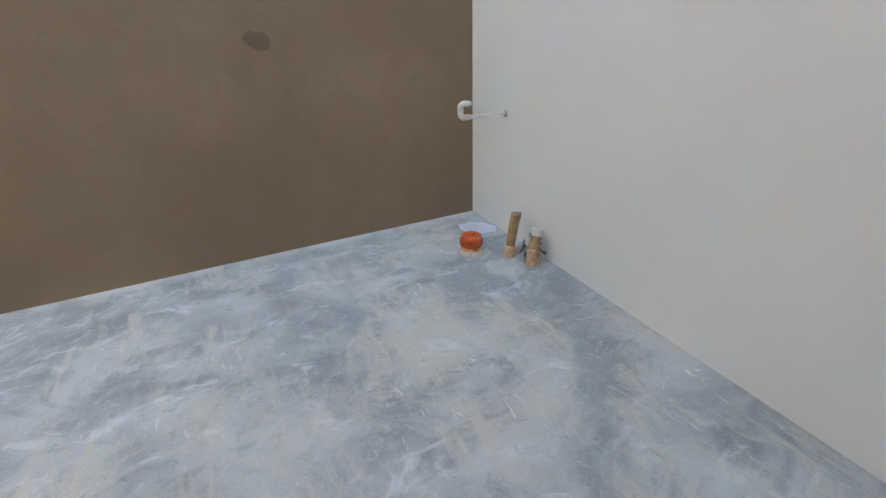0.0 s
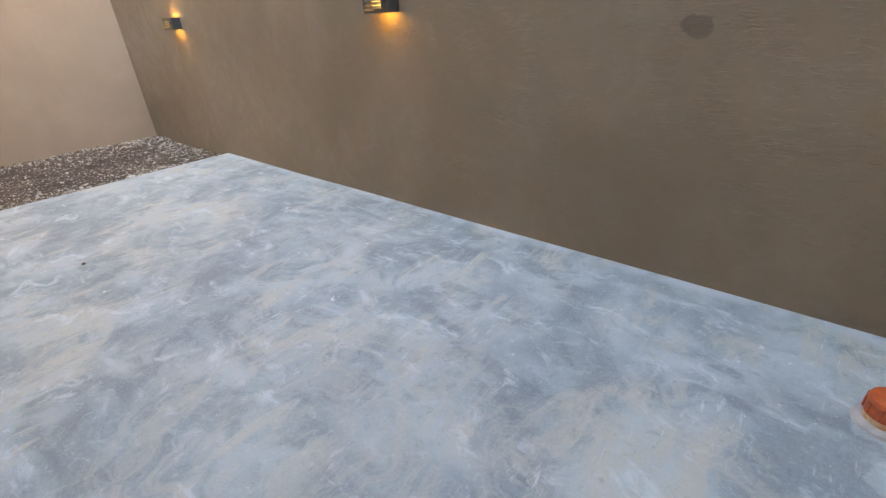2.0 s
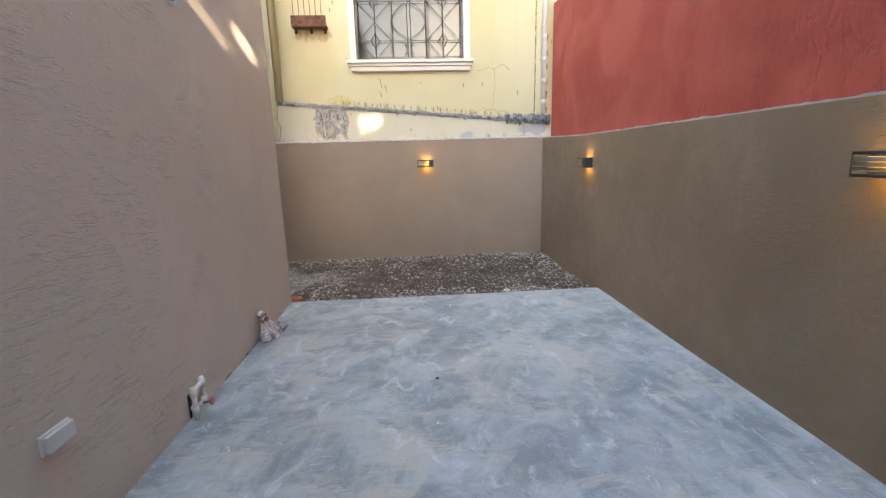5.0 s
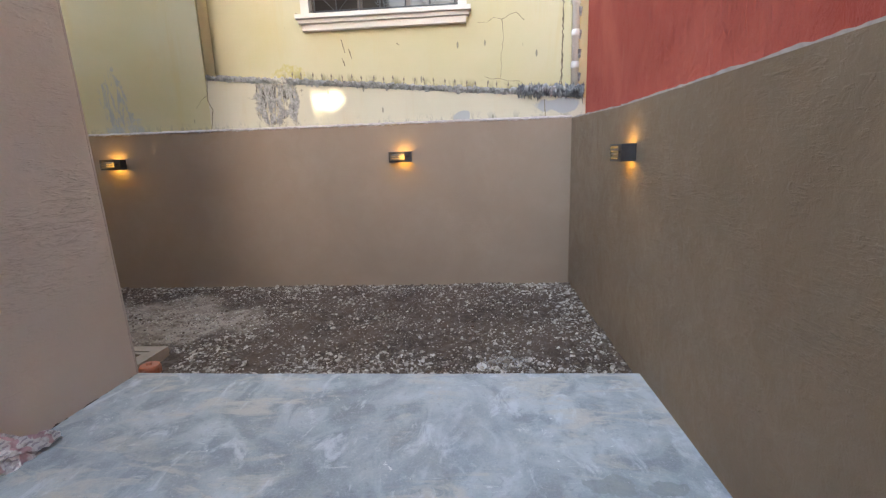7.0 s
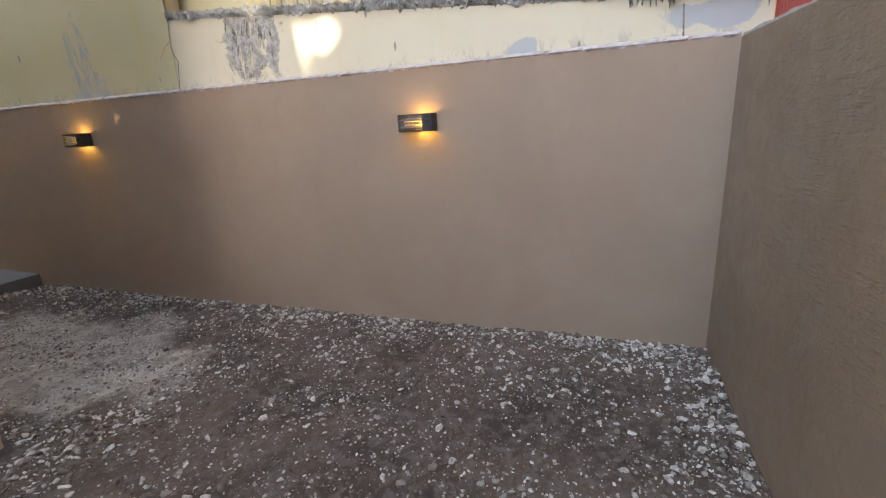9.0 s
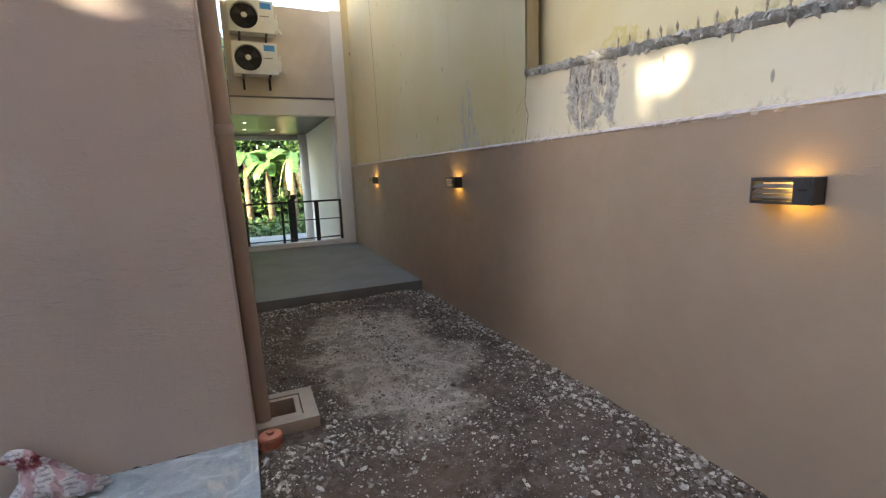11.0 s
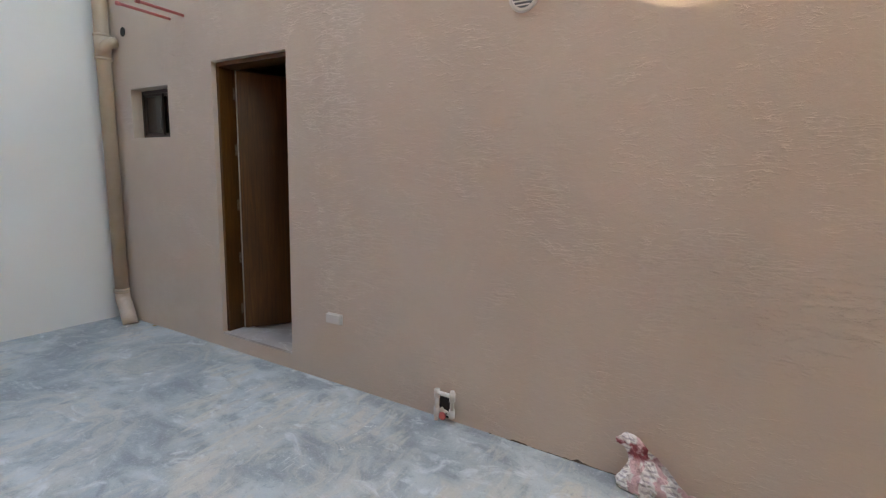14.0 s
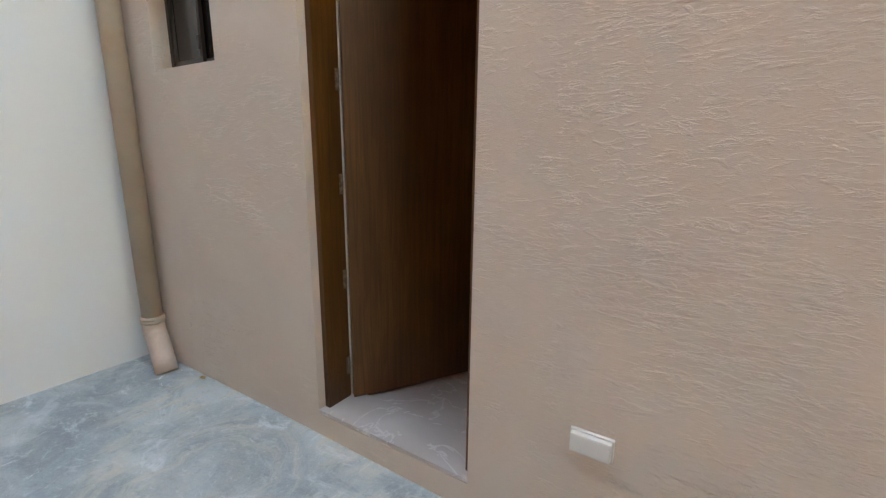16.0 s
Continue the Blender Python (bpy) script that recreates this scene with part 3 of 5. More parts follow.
# unseen walls added to keep the sun from crossing the hollow house
boxes("wall_house_south", HOUSE_PAINT, [(HC, EAST + 0.15, -6.70, -6.622, -0.3, HZ), (EAST + 0.002, EAST + 0.15, -6.622, HOUSE, 4.002, HZ)], label="unseen taupe far walls of the house, added to block sun", **S)
bm = bmesh.new()
prism(bm, [(ca - 0.004, cy - 0.010), (ca + 0.009, cy - 0.010), (ca + 0.009, cy + 0.003), (ca - 0.004, cy + 0.003)], [(cb - 0.004, cy - 0.010), (cb + 0.009, cy - 0.010), (cb + 0.009, cy + 0.003), (cb - 0.004, cy + 0.003)], -0.3, HZ)
part("corner_bead", bm, PIPE_BROWN, None, "thin painted corner bead", **S)
boxes("house_roof", SLAB_GREY, [(HC, EAST, -6.62, HOUSE, HZ, HZ + 0.12)], label="flat grey house roof", **S)

# the room behind the open door
boxes("room_floor", TILE, [(-2.4, EAST, -3.2, y0, 0.0, DZ0 - 0.006), (DX0, DX1, y0 - 0.001, y1 - 0.001, 0.132, DZ0)], label="pinkish marble-look tiles with the door sill", **S)
boxes("room_wall", INNER, [(-2.5, -2.4, -3.3, y0, 0, 2.9), (-2.4, EAST, -3.3, -3.2, 0, 2.9), (EAST - 0.02, EAST, -3.2, y0, 0, 2.9)], label="beige interior walls", **S)
boxes("ceiling", INNER, [(-2.5, EAST, -3.3, y0, 2.75, 2.9)], label="beige interior ceiling", **S)


def base_joint():
    """The gap where the house wall meets the slab, drawn as a dark ragged strip."""
    bm = bmesh.new()
    rows = []
    n = 260
    for i in range(n + 1):
        x = -4.07 + 1.75 * i / n
        y = face_y(x) + 0.0035
        h = 0.003 + 0.014 * noise.noise((x * 9, 2, 5)) + 0.008 * noise.noise((x * 31, 2, 5))
        rows.append((bm.verts.new((x, y, -0.01)), bm.verts.new((x, y, max(h, -0.008)))))
    for (a, b), (c, d) in zip(rows, rows[1:]):
        bm.faces.new((a, c, d, b))
    part("wall_base_joint", bm, stained("dark_joint_line", (0.09, 0.07, 0.055), (0.18, 0.14, 0.11), 0.95, 20), None, "dark ragged joint between wall and slab", **S)


base_joint()


# ---- neighbours ----
def gable(name, material, y0, y1, slope, x, depth, label):
    """A tall wall along y whose top falls away beyond the house."""
    bm = bmesh.new()
    prof = [(y1, -0.4), (y1, 7.6)] + slope + [(y0, -0.4)]
    front = [bm.verts.new((x, y, z)) for y, z in prof]
    rear = [bm.verts.new((x - depth, y, z)) for y, z in prof]
    bm.faces.new(front)
    bm.faces.new(rear[::-1])
    for i in range(len(prof)):
        j = (i + 1) % len(prof)
        bm.faces.new((front[i], rear[i], rear[j], front[j]))
    return part(name, bm, material, None, label, **S)


YW = WEST - 0.125
gable("neighbour_wall_side", YELLOW, -6.75, -0.72, [(-6.75, 7.6)], YW, 0.35, "weathered pale yellow neighbour wall with runs")
gable("neighbour_wall_rear", FAR_WALL_LIT, -10.5, -6.752, [(-6.752, 7.6), (-10.5, 4.72)], YW - 0.01, 0.3, "rear part of neighbour wall, daylight put into its greyish white")
boxes("neighbour_wall_upper", YELLOW, [
    (YW - 0.45, YW - 0.13, -0.718, 0.37, 1.2, 7.6), (YW - 0.45, YW - 0.13, 2.035, 3.30, 1.2, 7.6),
    (YW - 0.45, YW - 0.13, 0.37, 2.035, 1.2, 2.80), (YW - 0.45, YW - 0.13, 0.37, 2.035, 4.01, 7.6)],
    label="recessed yellow-painted wall round the grilled window", **S)


def low_band():
    bm = bmesh.new()
    prof = [(-0.716, 0.0), (-0.716, 2.20), (3.24, 1.86), (3.24, 0.0)]
    front = [bm.verts.new((YW, y, z)) for y, z in prof]
    rear = [bm.verts.new((YW - 0.13, y, z)) for y, z in prof]
    bm.faces.new(front)
    bm.faces.new(rear[::-1])
    for i in range(4):
        j = (i + 1) % 4
        bm.faces.new((front[i], rear[i], rear[j], front[j]))
    part("neighbour_wall_base", bm, YELLOW_LOW, None, "cream low wall with peeled grey patch", **S)


low_band()
boxes("red_building", RED, [(WEST - 0.10, 5.0, NORTH + 0.155, NORTH + 0.5, -0.4, 3.5)], label="rough red-painted neighbour wall", **S)


def lumpy_strip(name, material, a, b, w, h, label, n=240, amp=0.4):
    """A ragged ledge of broken mortar between two points."""
    bm = bmesh.new()
    a, b = Vector(a), Vector(b)
    rings = []
    for i in range(n + 1):
        p = a.lerp(b, i / n)
        ring = []
        for k in range(10):
            t = k * math.tau / 10
            q = Vector((math.cos(t), i * 0.35, math.sin(t) * 1.3))
            s = 1 + amp * noise.noise(q * 1.7) + amp * 0.6 * noise.noise(q * 4.1)
            ring.append(bm.verts.new(p + Vector((math.cos(t) * w * s, 0, math.sin(t) * h * s))))
        rings.append(ring)
    for r, q in zip(rings, rings[1:]):
        for k in range(10):
            bm.faces.new((r[k], r[(k + 1) % 10], q[(k + 1) % 10], q[k]))
    bm.faces.new(rings[0])
    bm.faces.new(rings[-1][::-1])
    return part(name, bm, material, None, label, **S)


lumpy_strip("ledge", MORTAR, (YW - 0.07, -0.72, 2.225), (YW - 0.07, 2.75, 1.925), 0.080, 0.032, "ragged grey mortar ledge on the low wall", n=520, amp=0.95)


def rubble():
    """Broken lumps lying on and hanging from the mortar ledge."""
    rnd = random.Random(21)
    bm = bmesh.new()
    for i in range(1700):
        y = rnd.uniform(-0.70, 3.2)
        end = y > 2.6
        z = 2.225 - (y + 0.72) * 0.0865 + rnd.uniform(-0.028, 0.032) + (0.03 if end else 0)
        s = 0.004 + 0.021 * rnd.random() ** 2 * (1.5 if end else 1)
        n0 = len(bm.verts)
        res = bmesh.ops.create_icosphere(bm, subdivisions=1, radius=s, matrix=Matrix.Translation((YW - rnd.uniform(-0.012, 0.13), y, z)))
        for v in res["verts"]:
            v.co += Vector((rnd.uniform(-1, 1), rnd.uniform(-1, 1.6), rnd.uniform(-1, 1))) * s * 0.45
    part("ledge_rubble", bm, MORTAR, None, "loose broken lumps of grey mortar", kind="stuff", category="rubble")


rubble()
lumpy_strip("ledge_end", MORTAR_DARK, (YW - 0.05, 2.55, 1.94), (YW - 0.05, 3.22, 1.92), 0.080, 0.060, "blackened broken end of the mortar ledge", 120, 1.3)
lumpy_strip("coping", MORTAR_PALE, (WEST - 0.055, -6.6, TOP + 0.005), (WEST - 0.055, NORTH, TOP + 0.005), 0.062, 0.022, "thin pale mortar coping", 500, 0.25)


def coping_north():
    bm = bmesh.new()
    n, rings = 400, []
    for i in range(n + 1):
        x = WEST + (EAST - WEST) * i / n
        z = top_z(x) + 0.012 + 0.010 * noise.noise((x * 6, 1, 2)) + 0.006 * noise.noise((x * 20, 1, 2))
        y = NORTH + 0.004 + 0.004 * noise.noise((x * 9, 3, 2))
        rings.append([bm.verts.new(p) for p in ((x, y, top_z(x) - 0.010), (x, y, z), (x, NORTH + 0.154, z), (x, NORTH + 0.154, top_z(x) - 0.010))])
    for a, b in zip(rings, rings[1:]):
        for k in range(4):
            bm.faces.new((a[k], a[(k + 1) % 4], b[(k + 1) % 4], b[k]))
    part("coping_north", bm, MORTAR_PALE, None, "thin pale mortar coping", **S)


coping_north()


def crack(pts, width, label="hairline crack in old paint", x=YW, name="crack"):
    """A thin jagged crack on a wall facing east, its shadow drawn as a dark strip."""
    bm = bmesh.new()
    fine = []
    for (ya, za), (yb, zb) in zip(pts, pts[1:]):
        n = max(2, int(math.hypot(yb - ya, zb - za) / 0.03))
        for i in range(n):
            t = i / n
            y, z = ya + (yb - ya) * t, za + (zb - za) * t
            fine.append((y + 0.012 * noise.noise((y * 30, z * 30, 5)), z))
    fine.append(pts[-1])
    left, right = [], []
    for i, (y, z) in enumerate(fine):
        w = width * (0.6 + 0.6 * noise.noise((y * 40, z * 40, 8)))
        ya, za = fine[max(0, i - 1)]
        yb, zb = fine[min(len(fine) - 1, i + 1)]
        d = Vector((yb - ya, zb - za)).normalized()
        left.append(bm.verts.new((x + 0.002, y - d.y * w, z + d.x * w)))
        right.append(bm.verts.new((x + 0.002, y + d.y * w, z - d.x * w)))
    for i in range(len(fine) - 1):
        bm.faces.new((left[i], left[i + 1], right[i + 1], right[i]))
    part(name, bm, CRACK, None, label, **S)


crack([(-0.70, 2.20), (-0.72, 2.0), (-0.68, 1.9), (-0.72, 1.70)], 0.006)
crack([(-0.72, 2.05), (-0.80, 2.0), (-0.86, 1.92)], 0.003)
crack([(-5.16, 6.5), (-5.14, 4.0), (-5.06, 2.8), (-5.02, 1.70)], 0.016, "dark vertical joint in the wall")
UP = YW - 0.13
crack([(2.17, 2.65), (2.26, 2.65), (2.33, 2.69), (2.42, 2.67), (2.50, 2.715), (2.56, 2.73), (2.64, 2.65)], 0.004, x=UP)
crack([(2.42, 2.67), (2.43, 2.50), (2.40, 2.31), (2.41, 2.22), (2.39, 2.10)], 0.0035, x=UP)
crack([(2.23, 2.13), (2.30, 2.10), (2.39, 2.105), (2.47, 2.075), (2.59, 2.07), (2.66, 2.01), (2.77, 1.985)], 0.0035, x=UP)
crack([(3.035, 6.0), (3.03, 3.0), (3.025, 2.4), (3.02, 1.96)], 0.013, "dark joint beside the corner pipe", UP)
crack([(2.83, 1.86), (2.84, 1.70)], 0.006)
for yy, zz, ln in ((0.74, 2.56, 0.13), (0.81, 2.47, 0.10), (0.73, 2.38, 0.08), (0.28, 2.84, 0.02), (1.32, 2.50, 0.02)):
    crack([(yy, zz), (yy + 0.03, zz - ln)], 0.007, "dark gouge in yellow paint", UP, "gouge")


def downpipe(name, x, y, r, z0, z1, material, label, joints=()):
    t = thing(name, label, "pipe", (x, y, z0))
    bm = bmesh.new()
    tube(bm, [(0, 0, 0), (0, 0, z1 - z0)], r, 20)
    part("shaft", bm, material, t, smooth=True)
    for z in joints:
        bm = bmesh.new()
        tube(bm, [(0, 0, z - z0), (0, 0, z - z0 + 0.008), (0, 0, z - z0 + 0.06), (0, 0, z - z0 + 0.068)], [r, r + 0.007, r + 0.007, r], 20)
        part("coupling", bm, material, t, smooth=True)
    return t


downpipe("neighbour_downpipe", YW - 0.04, -0.672, 0.045, 2.235, 7.5, YELLOW_PIPE, "yellow-painted plastic downpipe on the neighbour wall", (4.2,))
cp = downpipe("corner_pipe", YW - 0.06, 3.14, 0.035, 1.93, 6.5, PALE_PAINT, "whitish plastic pipe in the corner by the red wall", (2.15, 2.45, 2.75, 3.05))
for z in (0.1, 0.32, 0.50, 0.71, 0.88, 1.1):
    bm = bmesh.new()
    tube(bm, [(0.004, 0.028, z), (0.012, 0.036, z + 0.08)], 0.022, 8)
    part("mortar_blob", bm, MORTAR_DARK, cp)


def neighbour_window():
    y0, y1, z0, z1 = 0.433, 1.972, 2.80, 3.96
    x = UP
    t = tagged(new("window_neighbour"), "white-trimmed window with black iron scroll grille", "window", kind="structure")
    boxes("window_frame", PALE_PAINT, [(x - 0.10, x + 0.03, y0 - 0.09, y0, z0, z1), (x - 0.10, x + 0.03, y1, y1 + 0.09, z0, z1), (x - 0.10, x + 0.03, y0 - 0.09, y1 + 0.09, z1, z1 + 0.09)], t, bevel=0.004)
    boxes("window_sill", PALE_PAINT, [(x - 0.10, x + 0.11, y0 - 0.13, y1 + 0.13, z0 - 0.045, z0 + 0.0), (x - 0.02, x + 0.08, y0 - 0.11, y1 + 0.11, z0 - 0.085, z0 - 0.047), (x - 0.02, x + 0.055, y0 - 0.08, y1 + 0.08, z0 - 0.15, z0 - 0.087)], t, label="stepped white moulded sill", bevel=0.006)
    w = (y1 - y0) / 3
    for i in range(3):
        boxes("pane", GLASS, [(x - 0.085, x - 0.079, y0 + i * w + 0.025, y0 + (i + 1) * w - 0.025, z0 + 0.02, z1)], t)
        boxes("sash", BRONZE, [(x - 0.095, x - 0.07, y0 + i * w, y0 + i * w + 0.025, z0, z1), (x - 0.095, x - 0.07, y0 + (i + 1) * w - 0.025, y0 + (i + 1) * w, z0, z1), (x - 0.095, x - 0.07, y0 + i * w + 0.025, y0 + (i + 1) * w - 0.025, z0, z0 + 0.022)], t)
    g = x - 0.02
    bars = bmesh.new()
    w = y1 - y0
    at = lambda f: y0 + w * f
    for f in (0.03, 0.18, 0.34, 0.478, 0.508, 0.65, 0.81, 0.975):
        tube(bars, [(g, at(f), z0), (g, at(f), z1)], 0.006, 6)
    for zz in (z0 + 0.05, z0 + 0.27, z0 + 0.79, z0 + 1.08):
        tube(bars, [(g, y0, zz), (g, y1, zz)], 0.006, 6)
    for f in (0.18, 0.81):
        for cz in (z0 + 0.27, z0 + 0.79):
            a, b = w * 0.155, 0.245
            tube(bars, [(g, at(f) - a, cz), (g, at(f), cz - b), (g, at(f) + a, cz), (g, at(f), cz + b), (g, at(f) - a, cz)], 0.005, 6, False)
            a, b = w * 0.042, 0.10
            tube(bars, [(g + 0.006, at(f) - a, cz), (g + 0.006, at(f), cz - b), (g + 0.006, at(f) + a, cz), (g + 0.006, at(f), cz + b), (g + 0.006, at(f) - a, cz)], 0.006, 6, False)
    mid = at(0.493)
    for sgn in (-1, 1):
        tube(bars, [(g, mid + sgn * w * 0.155 * math.sin(k * math.pi / 12) ** 0.8, z0 + 0.29 + 0.50 * k / 12) for k in range(13)], 0.005, 6)
        for cz, d in ((z0 + 0.20, 1), (z0 + 0.11, -1)):
            c = mid + sgn * 0.035
            tube(bars, [(g + 0.004, c + sgn * 0.032 * (1 - k / 16) * math.cos(k * 0.62), cz + d * 0.04 * (1 - k / 16) * math.sin(k * 0.62)) for k in range(15)], 0.0045, 6)
    part("grille", bars, BLACK, t, "black wrought iron bars with scrolls", kind="")
    # dark sheet standing in for the shade of the room behind
    boxes("room_shade", DARK, [(x - 0.32, x - 0.30, y0 - 0.05, y1 + 0.05, z0, z1)], t)


neighbour_window()


def rusty_shelf():
    """The underside of a rusty iron shelf fixed to the neighbour wall."""
    t = thing("iron_shelf", "rusty iron shelf fixed to the yellow neighbour wall", "shelf", (UP, -0.18, 3.20))
    boxes("tray", RUSTY, [(0.0, 0.16, -0.23, 0.24, 0.02, 0.045), (0.145, 0.16, -0.23, 0.24, 0.046, 0.16)], t, bevel=0.002)
    for y in (-0.20, 0.01, 0.20):
        boxes("foot", RUSTY, [(0.0, 0.03, y - 0.018, y + 0.018, -0.035, 0.018)], t, label="short rusty iron foot", bevel=0.002)
    for i in range(6):
        y = -0.19 + i * 0.075
        boxes("bar", RUSTY, [(0.152, 0.158, y - 0.004, y + 0.004, 0.161, 0.42)], t)


rusty_shelf()


def spike():
    """A small spear head on a stem, set in the ledge."""
    t = thing("fence_spike", "small rusty spear-shaped iron spike set in mortar", "spike", group="spikes along the ledge")
    bm = bmesh.new()
    tube(bm, [(0, 0, -0.03), (0, 0, 0.055)], 0.0035, 6)
    part("stem", bm, RUST, t)
    bm = bmesh.new()
    for z, w, d in ((0.058, 0.007, 0.003),):
        box(bm, -d, d, -w, w, z - 0.002, z + 0.002)
    tip = bm.verts.new((0, 0, 0.100))
    low = bm.verts.new((0, 0, 0.050))
    ring = [bm.verts.new(p) for p in ((0.004, 0, 0.070), (0, 0.010, 0.072), (-0.004, 0, 0.070), (0, -0.010, 0.072))]
    for k in range(4):
        bm.faces.new((ring[k], ring[(k + 1) % 4], tip))
        bm.faces.new((ring[(k + 1) % 4], ring[k], low))
    part("spear_head", bm, RUST, t)
    return t


first = spike()
N_SPIKES = 27
for i in range(N_SPIKES):
    yy = 0.20 + i * 0.108
    zz = 2.245 - (yy + 0.72) * 0.0865 - 0.005
    m = pose(YW - 0.062 + random.uniform(-0.01, 0.01), yy + random.uniform(-0.008, 0.008), zz + random.uniform(-0.008, 0.008), random.uniform(-9, 9), random.uniform(-6, 6), random.uniform(-25, 25))
    if i:
        copy_thing(first, m)
    else:
        first.matrix_world = m
    


# ---- carport end of the alley ----
CY = -6.70
bm = bmesh.new()
for v in box(bm, WEST - 0.02, CORNER + 0.02, CY, -2.95, -0.3, 0.072):
    if v.co.z > 0 and v.co.y < -5:
        v.co.z = 0.112
part("alley_slab", bm, SLAB_GREY, None, "raised dark grey screeded concrete slab", bevel=0.004, **S)
boxes("carport_kerb", PALE_PAINT, [(-6.0, CORNER, CY - 0.18, CY, -0.4, 0.205)], label="pale painted kerb under the railing", bevel=0.005, **S)
boxes("carport_column", PALE_PAINT, [(-6.180, -5.952, CY - 0.2, CY + 0.03, -0.4, 4.59)], label="pale painted square column", bevel=0.006, **S)
# added filler that closes the bright sky gap between column and wall
boxes("neighbour_wall_filler", YELLOW, [(-6.34, -6.181, CY - 0.2, CY - 0.004, -0.4, 7.6)], label="narrow yellow filler added beside the column", **S)
boxes("carport_beam", PALE_PAINT, [(-5.951, CORNER, CY - 0.2, CY - 0.02, 2.655, 2.955)], label="pale painted beam over the opening", bevel=0.005, **S)
boxes("carport_parapet", CREAM, [(-5.951, CORNER, CY - 0.2, CY, 2.985, 4.57)], label="plain cream parapet above the carport", bevel=0.005, **S)
# the groove's shadow is put in as a dark grey strip
boxes("carport_ledge", SLAB_GREY, [(-5.951, CORNER, CY - 0.19, CY - 0.01, 2.956, 2.984)], label="narrow dark shadow groove", **S)
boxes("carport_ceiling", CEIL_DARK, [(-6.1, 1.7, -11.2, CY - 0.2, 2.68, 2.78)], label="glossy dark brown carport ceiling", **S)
boxes("carport_roof", SLAB_GREY, [(-6.1, 1.7, -11.2, CY - 0.2, 2.782, 3.2)], label="concrete carport roof", **S)
boxes("carport_fascia", PALE_PAINT, [(-6.1, 1.7, -11.34, -11.205, 2.56, 3.2)], label="pale front fascia of the carport", **S)
boxes("carport_floor", ROAD, [(-6.1, 1.7, -12.6, CY - 0.185, -0.42, -0.30)], label="pale concrete carport floor and driveway", **S)
# first box is an unseen east wall, added to stop stray sun
boxes("carport_wall", WHITE_WALL, [(1.7, 1.9, -11.2, -6.62, -0.4, 3.2), (-6.2, -5.90, -10.9, CY - 0.2, -0.4, 2.678)], label="off-white carport side walls, the unseen east one added against sun", **S)
bm = bmesh.new()
tube(bm, [(-5.86, -11.0, -0.3), (-5.86, -11.0, 2.68)], 0.17, 24)
part("carport_round_column", bm, WHITE_WALL, None, "smooth white round column", smooth=True, **S)

for x, y in ((-4.3, -8.2), (-4.95, -9.6), (-4.3, -9.6)):
    t = thing("downlight", "small round recessed ceiling downlight", "lamp", (x, y, 2.68), "ceiling downlights")
    bm = bmesh.new()
    lathe(bm, [(0.055, 0.0), (0.055, -0.006), (0.045, -0.008)])
    part("rim", bm, PALE_PAINT, t)
    bm = bmesh.new()
    lathe(bm, [(0.040, -0.0085), (0.038, -0.011)])
    part("lens", bm, DOWNLIGHT, t)


def railing():
    t = thing("railing", "black square-tube steel railing on the kerb", "railing", (-5.0, CY - 0.09, 0.205))
    o = (-5.0, CY - 0.09, 0.205)
    spec = [("post", -5.945, -5.900, 0.205, 1.02), ("post", -5.49, -5.41, 0.205, 1.02), ("post", -4.81, -4.765, 0.205, 1.02), ("post", -4.16, -4.12, 0.205, 1.02)]
    for n, a, b, c, d in spec:
        bm = bmesh.new()
        box(bm, a, b, CY - 0.11, CY - 0.07, c, d)
        part(n, local(bm, o), BLACK, t, bevel=0.003)
    for z, h in ((0.255, 0.02), (0.630, 0.018), (0.985, 0.036)):
        bm = bmesh.new()
        box(bm, -5.945, -4.10, CY - 0.105, CY - 0.075, z, z + h)
        part("rail", local(bm, o), BLACK, t, bevel=0.003)


railing()
t = thing("gate_post", "black steel gate post with a dark head", "post", (-5.22, -9.6, -0.3))
boxes("post", BLACK, [(-0.09, 0.09, -0.06, 0.06, 0, 1.25)], t, bevel=0.004)
boxes("head", BRONZE, [(-0.14, 0.02, -0.07, 0.07, 1.252, 1.36)], t, bevel=0.006)


